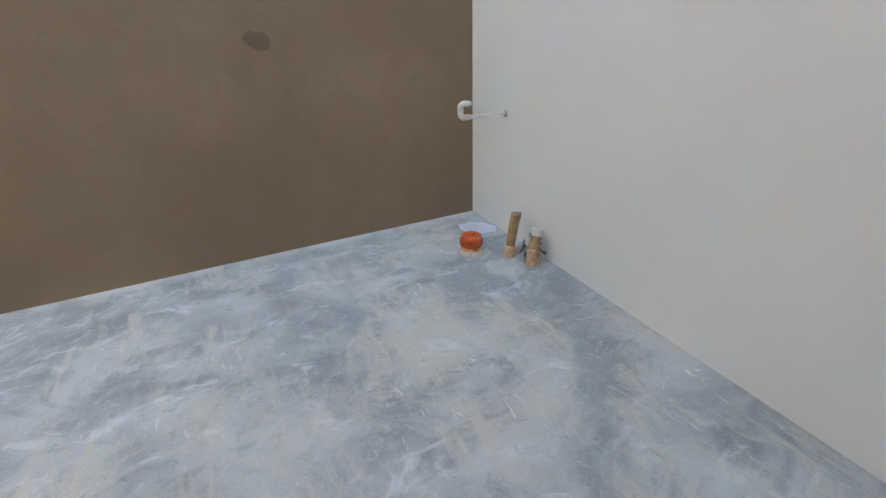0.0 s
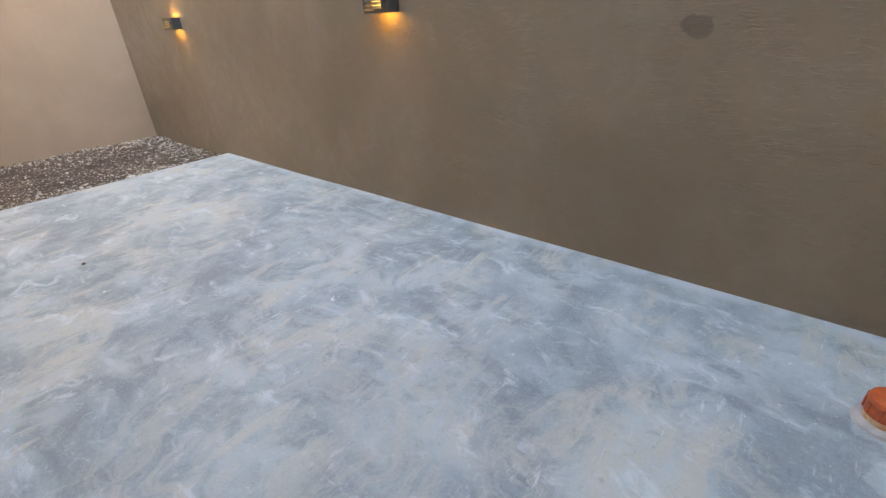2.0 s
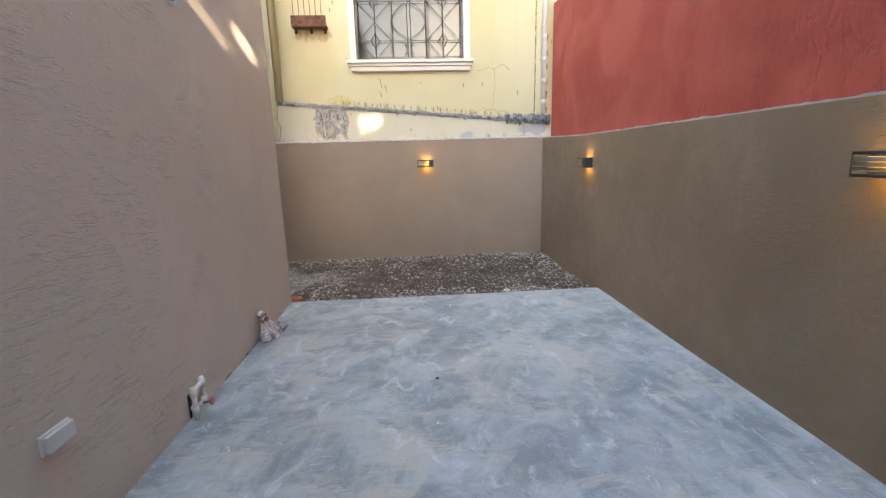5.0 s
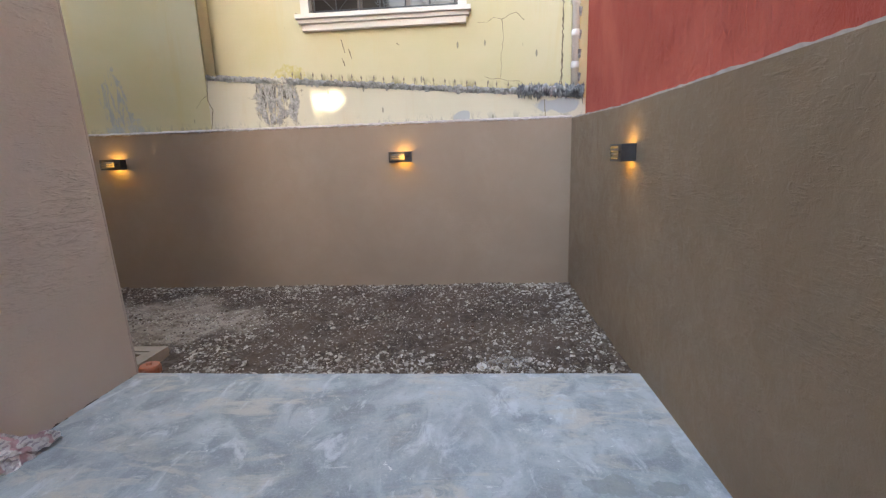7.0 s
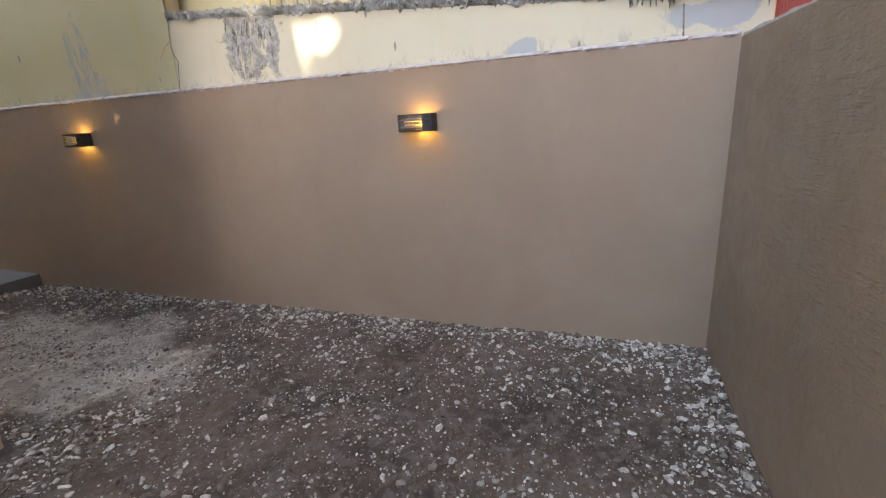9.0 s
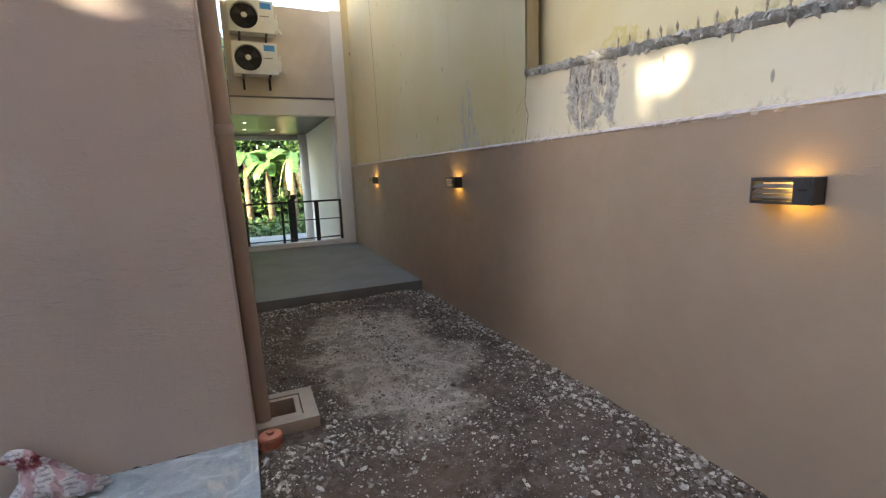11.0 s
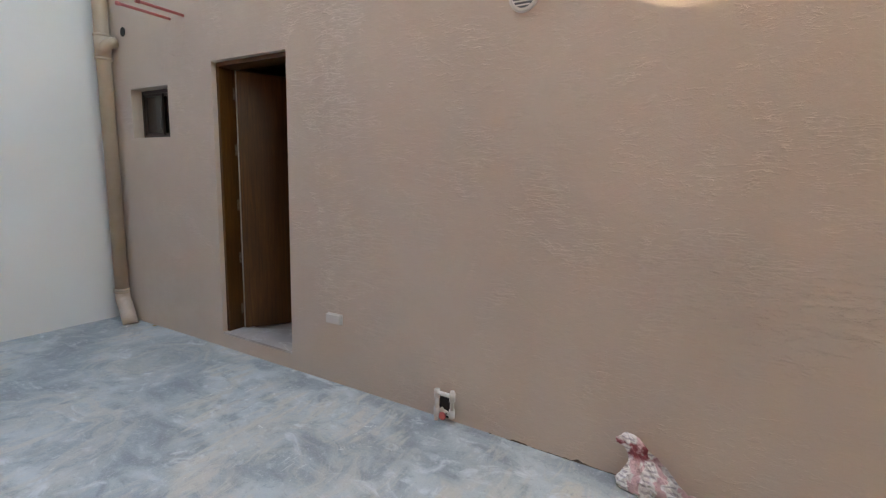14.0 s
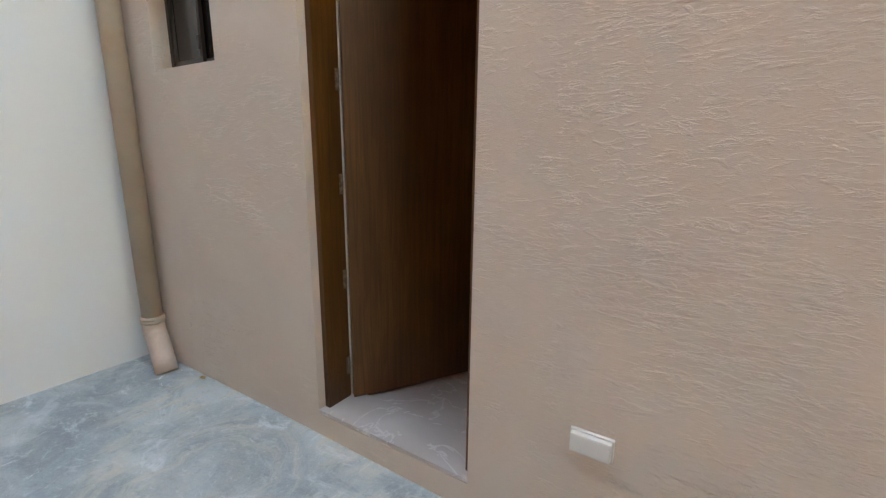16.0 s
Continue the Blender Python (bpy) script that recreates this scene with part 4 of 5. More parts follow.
def air_conditioner(z, label):
    """An outdoor unit, 0.77 m wide, on two angle brackets."""
    yb = CY + 0.08
    at = (-4.567, yb, z)
    t = thing("air_conditioner", label, "air conditioner", at, "outdoor units above the carport")
    bm = bmesh.new()
    n, r = 32, 0.225
    w0, w1, h, d = -0.37, 0.37, 0.54, 0.27
    # front panel with a round fan opening
    cx, cz = 0.115, 0.275
    hole = [bm.verts.new((cx + r * math.cos(k * math.tau / n), d, cz + r * math.sin(k * math.tau / n))) for k in range(n)]
    deep = [bm.verts.new((v.co.x, d - 0.09, v.co.z)) for v in hole]
    rim = []
    for k in range(n):
        c, s = math.cos(k * math.tau / n), math.sin(k * math.tau / n)
        lim = [((w1 if c > 0 else w0) - cx) / c if abs(c) > 1e-6 else 9, ((h if s > 0 else 0) - cz) / s if abs(s) > 1e-6 else 9]
        q = min(lim)
        rim.append(bm.verts.new((cx + q * c, d, cz + q * s)))
    for k in range(n):
        j = (k + 1) % n
        bm.faces.new((hole[k], hole[j], rim[j], rim[k]))
        bm.faces.new((hole[j], hole[k], deep[k], deep[j]))
    bm.faces.new(deep)
    for x, zz in ((w0, 0), (w0, h), (w1, 0), (w1, h)):
        near = sorted(rim, key=lambda v: (v.co.x - x) ** 2 + (v.co.z - zz) ** 2)[:2]
        bm.faces.new((near[0], near[1], bm.verts.new((x, d, zz))))
    box(bm, w0, w1, 0, d - 0.002, 0, 0.012)
    box(bm, w0, w1, 0, d - 0.002, h - 0.012, h)
    box(bm, w0, w0 + 0.012, 0, d - 0.002, 0.012, h - 0.012)
    box(bm, w1 - 0.012, w1, 0, d - 0.002, 0.012, h - 0.012)
    box(bm, w0 + 0.012, w1 - 0.012, 0, 0.012, 0.012, h - 0.012)
    part("casing", bm, AC_WHITE, t)
    # dark disc that puts shade behind the fan
    bm = bmesh.new()
    lathe(bm, [(0.218, 0.0), (0.218, 0.004)], n=32)
    bmesh.ops.rotate(bm, verts=bm.verts, matrix=Matrix.Rotation(radians(-90), 3, "X"))
    bmesh.ops.translate(bm, verts=bm.verts, vec=(cx, d - 0.086, cz))
    part("fan_recess_shade", bm, DARK, t)
    bm = bmesh.new()
    for k in range(3):
        a = k * math.tau / 3 + 0.4
        pts = [(cx + rr * math.cos(a + o), d - 0.05 + dy, cz + rr * math.sin(a + o)) for rr, o, dy in ((0.045, 0, 0.012), (0.19, -0.35, 0.018), (0.20, 0.45, -0.018), (0.045, 0.9, -0.012))]
        vs = [bm.verts.new(p) for p in pts]
        bm.faces.new(vs)
    part("fan_blade", bm, LAMP_BLACK, t)
    bm = bmesh.new()
    for i in range(1, 11):
        rr = r * i / 10.3
        tube(bm, [(cx + rr * math.cos(k * math.tau / 24), d + 0.008, cz + rr * math.sin(k * math.tau / 24)) for k in range(25)], 0.0022, 4, False)
    for k in range(8):
        a = k * math.tau / 8
        tube(bm, [(cx + 0.04 * math.cos(a), d + 0.010, cz + 0.04 * math.sin(a)), (cx + r * math.cos(a), d + 0.006, cz + r * math.sin(a))], 0.003, 4)
    guard = part("fan_guard", bm, BLACK, t)
    bm = bmesh.new()
    lathe(bm, [(0.048, 0), (0.044, 0.012), (0.02, 0.018)], n=20)
    bmesh.ops.rotate(bm, verts=bm.verts, matrix=Matrix.Rotation(radians(-90), 3, "X"))
    bmesh.ops.translate(bm, verts=bm.verts, vec=(cx, d + 0.004, cz))
    part("hub", bm, AC_WHITE, guard, "white round fan hub")
    boxes("sticker", LABEL_BLUE, [(-0.33, -0.15, d + 0.0, d + 0.002, 0.40, 0.50)], t, label="blue energy sticker")
    boxes("badge", STEEL, [(-0.28, -0.14, d + 0.0, d + 0.002, 0.27, 0.285)], t)
    boxes("valve_cover", AC_WHITE, [(w0 - 0.06, w0 - 0.001, 0.03, 0.20, 0.06, 0.26)], t, bevel=0.01)
    for x in (-0.22, 0.22):
        boxes("bracket", BRONZE, [(x - 0.02, x + 0.02, -0.08, 0.27, -0.035, -0.003), (x - 0.02, x + 0.02, -0.08, -0.05, -0.22, -0.036)], t, bevel=0.003)
    bm = bmesh.new()
    tube(bm, [(w0 - 0.03, 0.12, 0.25), (w0 - 0.055, 0.05, 0.38), (w0 - 0.03, -0.04, 0.42), (w0 - 0.02, -0.08, 0.34)], 0.012, 8)
    tube(bm, [(w0 - 0.05, 0.12, 0.10), (w0 - 0.12, 0.06, 0.06), (w0 - 0.10, -0.04, 0.16), (w0 - 0.05, -0.08, 0.2)], 0.012, 8)
    part("hose", bm, PVC_WHITE, t, smooth=True)
    t.scale = (1.0, 1.0, 0.98)
    return t


air_conditioner(3.295, "white outdoor unit with round fan, the lower one")
air_conditioner(3.985, "white outdoor unit with round fan, the upper one")

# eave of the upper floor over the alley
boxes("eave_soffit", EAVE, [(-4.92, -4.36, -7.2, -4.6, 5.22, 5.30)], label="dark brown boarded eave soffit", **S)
boxes("eave_fascia", SLAB_GREY, [(-4.98, -4.922, -7.2, -4.6, 5.16, 5.42)], label="grey eave fascia", **S)
boxes("upper_wall", CREAM, [(-4.358, CORNER, -7.2, -4.6, 5.02, 5.9)], label="cream upper wall under the eave", **S)

# drain opening in the raised slab
t = thing("slab_drain", "rectangular drain opening with pale rim", "drain", (-4.22, -3.20, 0.062))
boxes("rim", PALE_PAINT, [(-0.125, 0.12, -0.095, -0.075, 0, 0.008), (-0.125, 0.12, 0.075, 0.095, 0, 0.008), (-0.125, -0.105, -0.075, 0.075, 0, 0.008)], t, bevel=0.002)
# flat dark sheet gives the opening its shade, the slab stays whole
boxes("opening", DARK, [(-0.104, 0.12, -0.074, 0.074, 0.0, 0.003)], t)


# ---- greenery beyond the carport ----
def leaf_cloud(name, material, count, place, size, label, category="plant", kind="stuff"):
    """Many small folded leaves; place() gives each one's centre."""
    verts, faces = [], []
    rnd = random.Random(len(name) + count)
    for i in range(count):
        c = Vector(place(rnd))
        s = size * rnd.uniform(0.5, 1.3)
        m = Euler((rnd.uniform(-1.2, 1.2), rnd.uniform(-1.0, 1.0), rnd.uniform(0, 6.3))).to_matrix()
        k = len(verts)
        for p in ((-0.5, 0, 0), (0, 0.28, 0.06), (0.62, 0, -0.10), (0, -0.28, 0.06), (0, 0, 0)):
            verts.append(c + m @ (Vector(p) * s))
        faces += [(k, k + 4, k + 1), (k + 4, k + 2, k + 1), (k, k + 3, k + 4), (k + 3, k + 2, k + 4)]
    me = bpy.data.meshes.new(name)
    me.from_pydata(verts, [], faces)
    me.materials.append(material)
    return tagged(new(name, me), label, category, "", kind)


leaf_cloud("jungle_foliage", LEAF_SHADED, 16000, lambda r: (r.uniform(-11, 3), r.uniform(-23, -18.5), r.uniform(-0.4, 8.5) * r.uniform(0.7, 1)), 0.50, "dense thicket behind the driveway, shade put into its dark green")
# lighter leaf colour stands in for sun on the front shrubs
leaf_cloud("bright_foliage", LEAF, 3200, lambda r: (r.uniform(-8, 0), r.uniform(-19, -17.3), 0.2 + 3.8 * r.random() ** 1.3), 0.26, "shrubs at the thicket edge, sunlight put into their light green")
leaf_cloud("grass", LEAF, 6500, lambda r: (r.uniform(-8, 0), r.uniform(-17.6, -12.7), -0.42 + 0.45 * r.random() ** 2), 0.15, "low grass and weeds beside the driveway")


def banana_leaf(t, base, way, length, width, droop, material):
    """One arching leaf: a midrib and a torn blade."""
    way = Vector(way).normalized()
    side = way.cross(Vector((0, 0, 1))).normalized()
    pts = []
    for i in range(15):
        s = i / 14
        pts.append(Vector(base) + way * length * s * (1 - 0.25 * s) + Vector((0, 0, length * (0.55 * s - droop * s * s))))
    bm = bmesh.new()
    tube(bm, pts, [0.018 * (1 - 0.8 * i / 14) for i in range(15)], 6)
    part("midrib", bm, BANANA, t)
    bm = bmesh.new()
    for sgn in (-1, 1):
        for i in range(2, 14):
            a, b = pts[i], pts[min(i + 1, 14)]
            wa = width * math.sin(math.pi * (i - 1) / 14) ** 0.6
            wb = width * math.sin(math.pi * i / 14) ** 0.6
            tear = random.uniform(0.0, 0.25)
            f = [a, a + side * sgn * wa - Vector((0, 0, wa * 0.35)), b.lerp(a, tear) + side * sgn * wb - Vector((0, 0, wb * 0.35)), b]
            bm.faces.new([bm.verts.new(p) for p in f])
    part("blade", bm, material, t)


def banana_plant(x, y, h, seed, dry=False):
    random.seed(seed)
    t = thing("banana_plant", "tall banana plant with torn leaves" + (" and hanging dry ones" if dry else " by the thicket"), "plant", (x, y, -0.42))
    bm = bmesh.new()
    tube(bm, [(0, 0, 0), (0.03, 0, h * 0.4), (0.02, 0.02, h * 0.8), (0, 0, h)], [0.15, 0.12, 0.10, 0.05], 12)
    part("trunk", bm, BARK, t, smooth=True)
    for i in range(9):
        a = i * 2.4 + seed
        banana_leaf(t, (0, 0, h * 0.95), (math.cos(a), math.sin(a), 0), random.uniform(1.3, 1.9), random.uniform(0.2, 0.3), random.uniform(0.5, 1.0), BANANA)
    for i in range(6 if dry else 0):
        a = i * 1.1 + seed
        banana_leaf(t, (0, 0, h * 0.9), (math.cos(a), math.sin(a), 0), random.uniform(0.5, 0.8), 0.13, 2.4, DRY)


banana_plant(-5.9, -15.6, 2.9, 3, True)
banana_plant(-5.1, -16.6, 2.6, 7)
banana_plant(-4.3, -17.0, 3.0, 12)


# ---- unseen tree added between the low sun and the yard ----
def screen_tree():
    """An unseen dense crown added beyond the red building to block the sun, with a few gaps in it."""
    t = thing("neighbour_tree", "unseen broadleaf tree added behind the red building to screen the sun", "tree", (4.5, 6.4, -0.42))
    bm = bmesh.new()
    tube(bm, [(0, 0, 0), (0.1, 0, 2.0), (-0.2, 0.1, 4.0), (0.2, 0, 8.0)], [0.35, 0.28, 0.2, 0.05], 12)
    for k in range(10):
        a = k * 0.63
        tube(bm, [(0, 0, 2.5 + 0.3 * k), (2.2 * math.cos(a), 0.5 * math.sin(a), 3.4 + 0.45 * k), (5.5 * math.cos(a), 0.8 * math.sin(a), 4.5 + 0.5 * k)], [0.12, 0.08, 0.02], 6)
    part("trunk", bm, BARK, t)
    # gaps shaping the sun patches: a point on the wall and the gap's radius
    gaps = [((-6.32, 0.38, 2.04), 0.045), ((-6.32, 0.45, 1.94), 0.05), ((-6.32, 0.64, 1.94), 0.065), ((-6.32, 0.46, 1.80), 0.02),
            ((-6.32, 0.0, 2.22), 0.0), ((-6.32, 0.09, 2.16), 0.015), ((-6.32, -0.66, 1.71), -0.02),
            ((-3.36, -0.14, 2.37), 0.022), ((-3.47, -0.14, 2.34), 0.032), ((-3.60, -0.14, 2.29), 0.022),
            ((-3.74, -0.14, 2.26), 0.0), ((-3.88, -0.14, 2.24), -0.005), ((-4.00, -0.14, 2.33), 0.015), ((-3.65, -0.14, 2.56), 0.005)]
    for k in range(9):
        gaps.append(((-2.55 - 0.10 * k, -0.15, 2.455 - 0.052 * k + 0.0024 * k * k), 0.003 - 0.001 * k))
    centres = []
    for g, r in gaps:
        g = Vector(g)
        centres.append((g + SUN_WAY * ((6.2 - g.y) / SUN_WAY.y), r))
    rnd = random.Random(4)
    verts, faces = [], []
    big = 42000
    picks = np.random.default_rng(4)
    c = np.empty((big + 16000, 3))
    size = np.empty(len(c))
    c[:big] = picks.uniform((-8, 5.0, 2.6), (17, 7.6, 15.0), (big, 3))
    size[:big] = picks.uniform(0.28, 0.5, big)
    spots = np.array([tuple(g) for g, r in centres])
    c[big:] = spots[picks.integers(0, len(spots), len(c) - big)] + picks.normal(0, 1, (len(c) - big, 3)) * (0.5, 0.4, 0.35)
    size[big:] = picks.uniform(0.08, 0.14, len(c) - big)
    near = np.full(len(c), 9.0)
    way = np.array(tuple(SUN_WAY))
    for g, r in centres:
        d = c - np.array(tuple(g))
        d -= np.outer(d @ way, way)
        near = np.minimum(near, np.linalg.norm(d, axis=1) - r)
    for i in np.nonzero(near > size * np.where(size > 0.2, 0.58, 0.42))[0]:
        s, at = float(size[i]), Vector(c[i]) - Vector((4.5, 6.4, -0.42))
        m = Euler((rnd.uniform(-0.9, 0.9) + 1.57, rnd.uniform(-0.9, 0.9), rnd.uniform(-0.8, 0.8) - 0.9)).to_matrix()
        k = len(verts)
        for p in ((-0.6, 0, 0), (0, 0.4, 0.05), (0.6, 0, -0.05), (0, -0.4, 0.05)):
            verts.append(at + m @ (Vector(p) * s))
        faces.append((k, k + 1, k + 2, k + 3))
    me = bpy.data.meshes.new("crown")
    me.from_pydata(verts, [], faces)
    me.materials.append(LEAF_SHADED)
    ob = new("crown", me)
    ob.parent = t
    tagged(ob, kind="stuff")


screen_tree()


# ---- the door ----
def door():
    t = tagged(new("door_rear"), "open stained brown wooden door in its frame", "door", kind="structure")
    e = 0.032
    boxes("door_frame", WOOD, [(DX1 - e, DX1 - 0.001, HOUSE - 0.182, HOUSE - 0.040, DZ0, DZ1 - e), (DX0 + 0.001, DX0 + e, HOUSE - 0.182, HOUSE - 0.040, DZ0, DZ1 - e), (DX0 + 0.001, DX1 - 0.001, HOUSE - 0.182, HOUSE - 0.040, DZ1 - e, DZ1 - 0.001)], t, label="dark-stained wooden door frame", bevel=0.003)
    boxes("inner_casing", WHITE_WALL, [(DX1 - e + 0.004, DX1 - 0.001, HOUSE - HW, HOUSE - 0.184, DZ0, DZ1 - 0.001), (DX0 + 0.001, DX0 + e - 0.004, HOUSE - HW, HOUSE - 0.184, DZ0, DZ1 - 0.001)], t, label="white inner casing")
    hx, hy = DX1 - e - 0.012, HOUSE - 0.185
    leaf = new("leaf")
    leaf.parent = t
    leaf.location = (hx, hy, DZ0 + 0.008)
    leaf.rotation_euler.z = radians(60)
    w = DX1 - DX0 - 2 * e - 0.01
    bm = bmesh.new()
    box(bm, -w, 0, -0.02, 0.02, 0, DZ1 - DZ0 - e - 0.012)
    part("panel", bm, WOOD, leaf, bevel=0.003)
    # pale strip added for the line of light through the hinge gap
    boxes("gap_light_strip", PALE_PAINT, [(hx + 0.001, hx + 0.006, hy - 0.012, hy - 0.002, DZ0 + 0.01, DZ1 - e - 0.01)], t, label="thin pale strip standing for light in the hinge gap")
    for i in range(5):
        z = DZ0 + 0.14 + i * 0.445
        bm = bmesh.new()
        tube(bm, [(hx + 0.012, hy + 0.012, z), (hx + 0.012, hy + 0.012, z + 0.09)], 0.007, 10)
        for k in range(4):
            tube(bm, [(hx + 0.012, hy + 0.012, z + 0.002 + k * 0.027), (hx + 0.012, hy + 0.012, z + 0.005 + k * 0.027)], 0.0085, 10)
        box(bm, DX1 - e - 0.0025, DX1 - e + 0.0, hy + 0.010, hy + 0.028, z, z + 0.09)
        part("hinge", bm, STEEL, t, "worn steel butt hinge")


door()


# ---- the small window ----
def small_window():
    t = tagged(new("window_small"), "small dark bronze sliding window with one pane open", "window", kind="structure")
    y0, y1 = HOUSE - 0.15, HOUSE - 0.09
    f = 0.03
    boxes("window_frame", BRONZE, [(WX0 + 0.001, WX0 + f, y0, y1, WZ0 + 0.001, WZ1 - 0.001), (WX1 - f, WX1 - 0.001, y0, y1, WZ0 + 0.001, WZ1 - 0.001), (WX0 + f, WX1 - f, y0, y1, WZ0 + 0.001, WZ0 + f), (WX0 + f, WX1 - f, y0, y1, WZ1 - f, WZ1 - 0.001)], t, bevel=0.003)
    mid = (WX0 + WX1) / 2
    for a, b, yy in ((WX0 + f, mid + 0.02, y0 + 0.01), (mid - 0.02, WX1 - f, y0 + 0.034)):
        boxes("sash", BRONZE, [(a, a + 0.022, yy, yy + 0.018, WZ0 + f, WZ1 - f), (b - 0.022, b, yy, yy + 0.018, WZ0 + f, WZ1 - f), (a + 0.022, b - 0.022, yy, yy + 0.018, WZ0 + f, WZ0 + f + 0.022), (a + 0.022, b - 0.022, yy, yy + 0.018, WZ1 - f - 0.022, WZ1 - f)], t)
        boxes("pane", GLASS, [(a + 0.022, b - 0.022, yy + 0.007, yy + 0.012, WZ0 + f + 0.022, WZ1 - f - 0.022)], t)
    boxes("latch", LAMP_BLACK, [(mid - 0.012, mid + 0.006, y0 + 0.053, y0 + 0.064, WZ0 + 0.09, WZ0 + 0.16)], t, bevel=0.002)


small_window()


# ---- pipes by the white wall ----
def house_downpipe():
    x, y = 1.545, -0.105
    t = thing("downpipe", "beige-painted plastic downpipe with bent foot", "pipe", (x, y, 0))
    r = 0.058
    bm = bmesh.new()
    tube(bm, [(0, 0, 0.27), (0, 0, 5.0)], r, 22)
    part("shaft", bm, PIPE_BEIGE, t, smooth=True)
    bm = bmesh.new()
    tube(bm, [(0, 0, 0.29), (0, 0, 0.24), (-0.014, 0.002, 0.205), (-0.045, 0.006, 0.165), (-0.12, 0.02, 0.06), (-0.17, 0.03, -0.01)], r + 0.005, 22)
    part("elbow", bm, PVC_BEIGE_PINK, t, "unpainted pinkish elbow at the foot", smooth=True)
    for z in (0.27, 0.29, 2.42, 2.62):
        bm = bmesh.new()
        tube(bm, [(0, 0, z), (0, 0, z + 0.004), (0, 0, z + 0.022), (0, 0, z + 0.026)], [r, r + 0.010, r + 0.010, r], 22)
        part("collar", bm, PIPE_BEIGE, t, smooth=True)
    bm = bmesh.new()
    tube(bm, [(0, 0, 2.44), (0, 0, 2.63)], r + 0.006, 22)
    tube(bm, [(0, 0, 2.47), (-0.05, 0, 2.54), (-0.075, -0.02, 2.57), (-0.08, -0.07, 2.58)], r - 0.006, 18)
    part("branch", bm, PIPE_BEIGE, t, "side branch entering the wall", smooth=True)


PVC_BEIGE_PINK = stained("bare_beige_pvc", (0.55, 0.43, 0.35), (0.48, 0.37, 0.30), 0.5, 9)
house_downpipe()
# pipe hole drawn as a dark disc in place of its shade
bm = bmesh.new()
tube(bm, [(1.335, HOUSE - 0.01, 2.66), (1.335, HOUSE + 0.003, 2.66)], 0.04, 18)
part("wall_hole_shade", bm, DARK, None, "dark disc for the shade of a round pipe hole in the render", kind="structure")
t = thing("corner_downpipe", "brown-painted plastic downpipe at the house corner", "pipe", (-4.124, -0.285, -0.02))
bm = bmesh.new()
tube(bm, [(0, 0, 0), (0.10, 0, 5.2)], 0.045, 20)
part("shaft", bm, PIPE_BROWN, t, smooth=True)
for z in (1.72, 4.3):
    bm = bmesh.new()
    x = 0.10 * z / 5.2
    tube(bm, [(x, 0, z), (x, 0, z + 0.004), (x, 0, z + 0.05), (x, 0, z + 0.054)], [0.046, 0.050, 0.050, 0.046], 20)
    part("coupling", bm, PIPE_BROWN, t, smooth=True)

for x, ln in ((0.616, 0.38), (0.432, 0.34)):
    t = thing("red_pipe_stub", "thin faded red pipe stub sticking out of the wall", "pipe", (x, HOUSE, 2.668), "red pipe stubs")
    bm = bmesh.new()
    tube(bm, [(0, -0.02, 0), (-0.01, ln, -0.012)], 0.011, 10)
    part("pipe", bm, PVC_RED, t, smooth=True)
    bm = bmesh.new()
    tube(bm, [(-0.01, ln - 0.01, -0.012), (-0.011, ln + 0.015, -0.013)], 0.015, 10)
    part("cap", bm, PVC_RED, t, smooth=True)


# ---- vent, outlet, valve ----
def vent():
    c = (-2.392, face_y(-2.39), 2.350)
    t = thing("wall_vent", "round white plastic louvred vent on the wall", "vent", c)
    bm = bmesh.new()
    lathe(bm, [(0.078, 0.0), (0.078, 0.010), (0.070, 0.016), (0.060, 0.016), (0.058, 0.008)], n=36)
    bmesh.ops.rotate(bm, verts=bm.verts, matrix=Matrix.Rotation(radians(-90), 3, "X"))
    part("rim", bm, WHITE_PLASTIC, t, smooth=False)
    # backing disc whose grey-blue stands for shade between the louvres
    bm = bmesh.new()
    lathe(bm, [(0.057, 0.0085), (0.057, 0.0095)], n=28)
    bmesh.ops.rotate(bm, verts=bm.verts, matrix=Matrix.Rotation(radians(-90), 3, "X"))
    part("backing", bm, VENT_BACK, t, "grey-blue disc for the shade between louvres")
    for i in range(6):
        z = -0.045 + i * 0.018
        w = math.sqrt(max(0.0575 ** 2 - z * z, 0.0004))
        bm = bmesh.new()
        vs = box(bm, -w, w, 0.012, 0.014, z - 0.0045, z + 0.0045)
        bmesh.ops.rotate(bm, verts=vs, cent=(0, 0.013, z), matrix=Matrix.Rotation(radians(30), 3, "X"))
        bmesh.ops.translate(bm, verts=vs, vec=(0, 0.002, 0))
        part("louvre", bm, WHITE_PLASTIC, t)


vent()
t = thing("wall_outlet", "white weatherproof socket cover on the wall", "electrical outlet", (-1.135, face_y(-1.135), 0.474))
boxes("back_plate", OUTLET, [(-0.066, 0.066, 0, 0.012, -0.036, 0.036)], t, bevel=0.004)
boxes("flap", OUTLET, [(-0.061, 0.061, 0.013, 0.032, -0.031, 0.032)], t, bevel=0.006)


def elbow_joint(t, p, r, mat):
    bm = bmesh.new()
    bmesh.ops.create_uvsphere(bm, u_segments=14, v_segments=8, radius=r, matrix=Matrix.Translation(p))
    part("elbow", bm, mat, t, smooth=True)


# the hole's shade is a dark block set on the wall face
boxes("rough_hole_shade", DARK, [(-2.070, -1.985, HOUSE - 0.02, face_y(-2.03) + 0.004, 0.01, 0.145)], label="dark block for the shade in a rough unplastered hole behind the tap", **S)


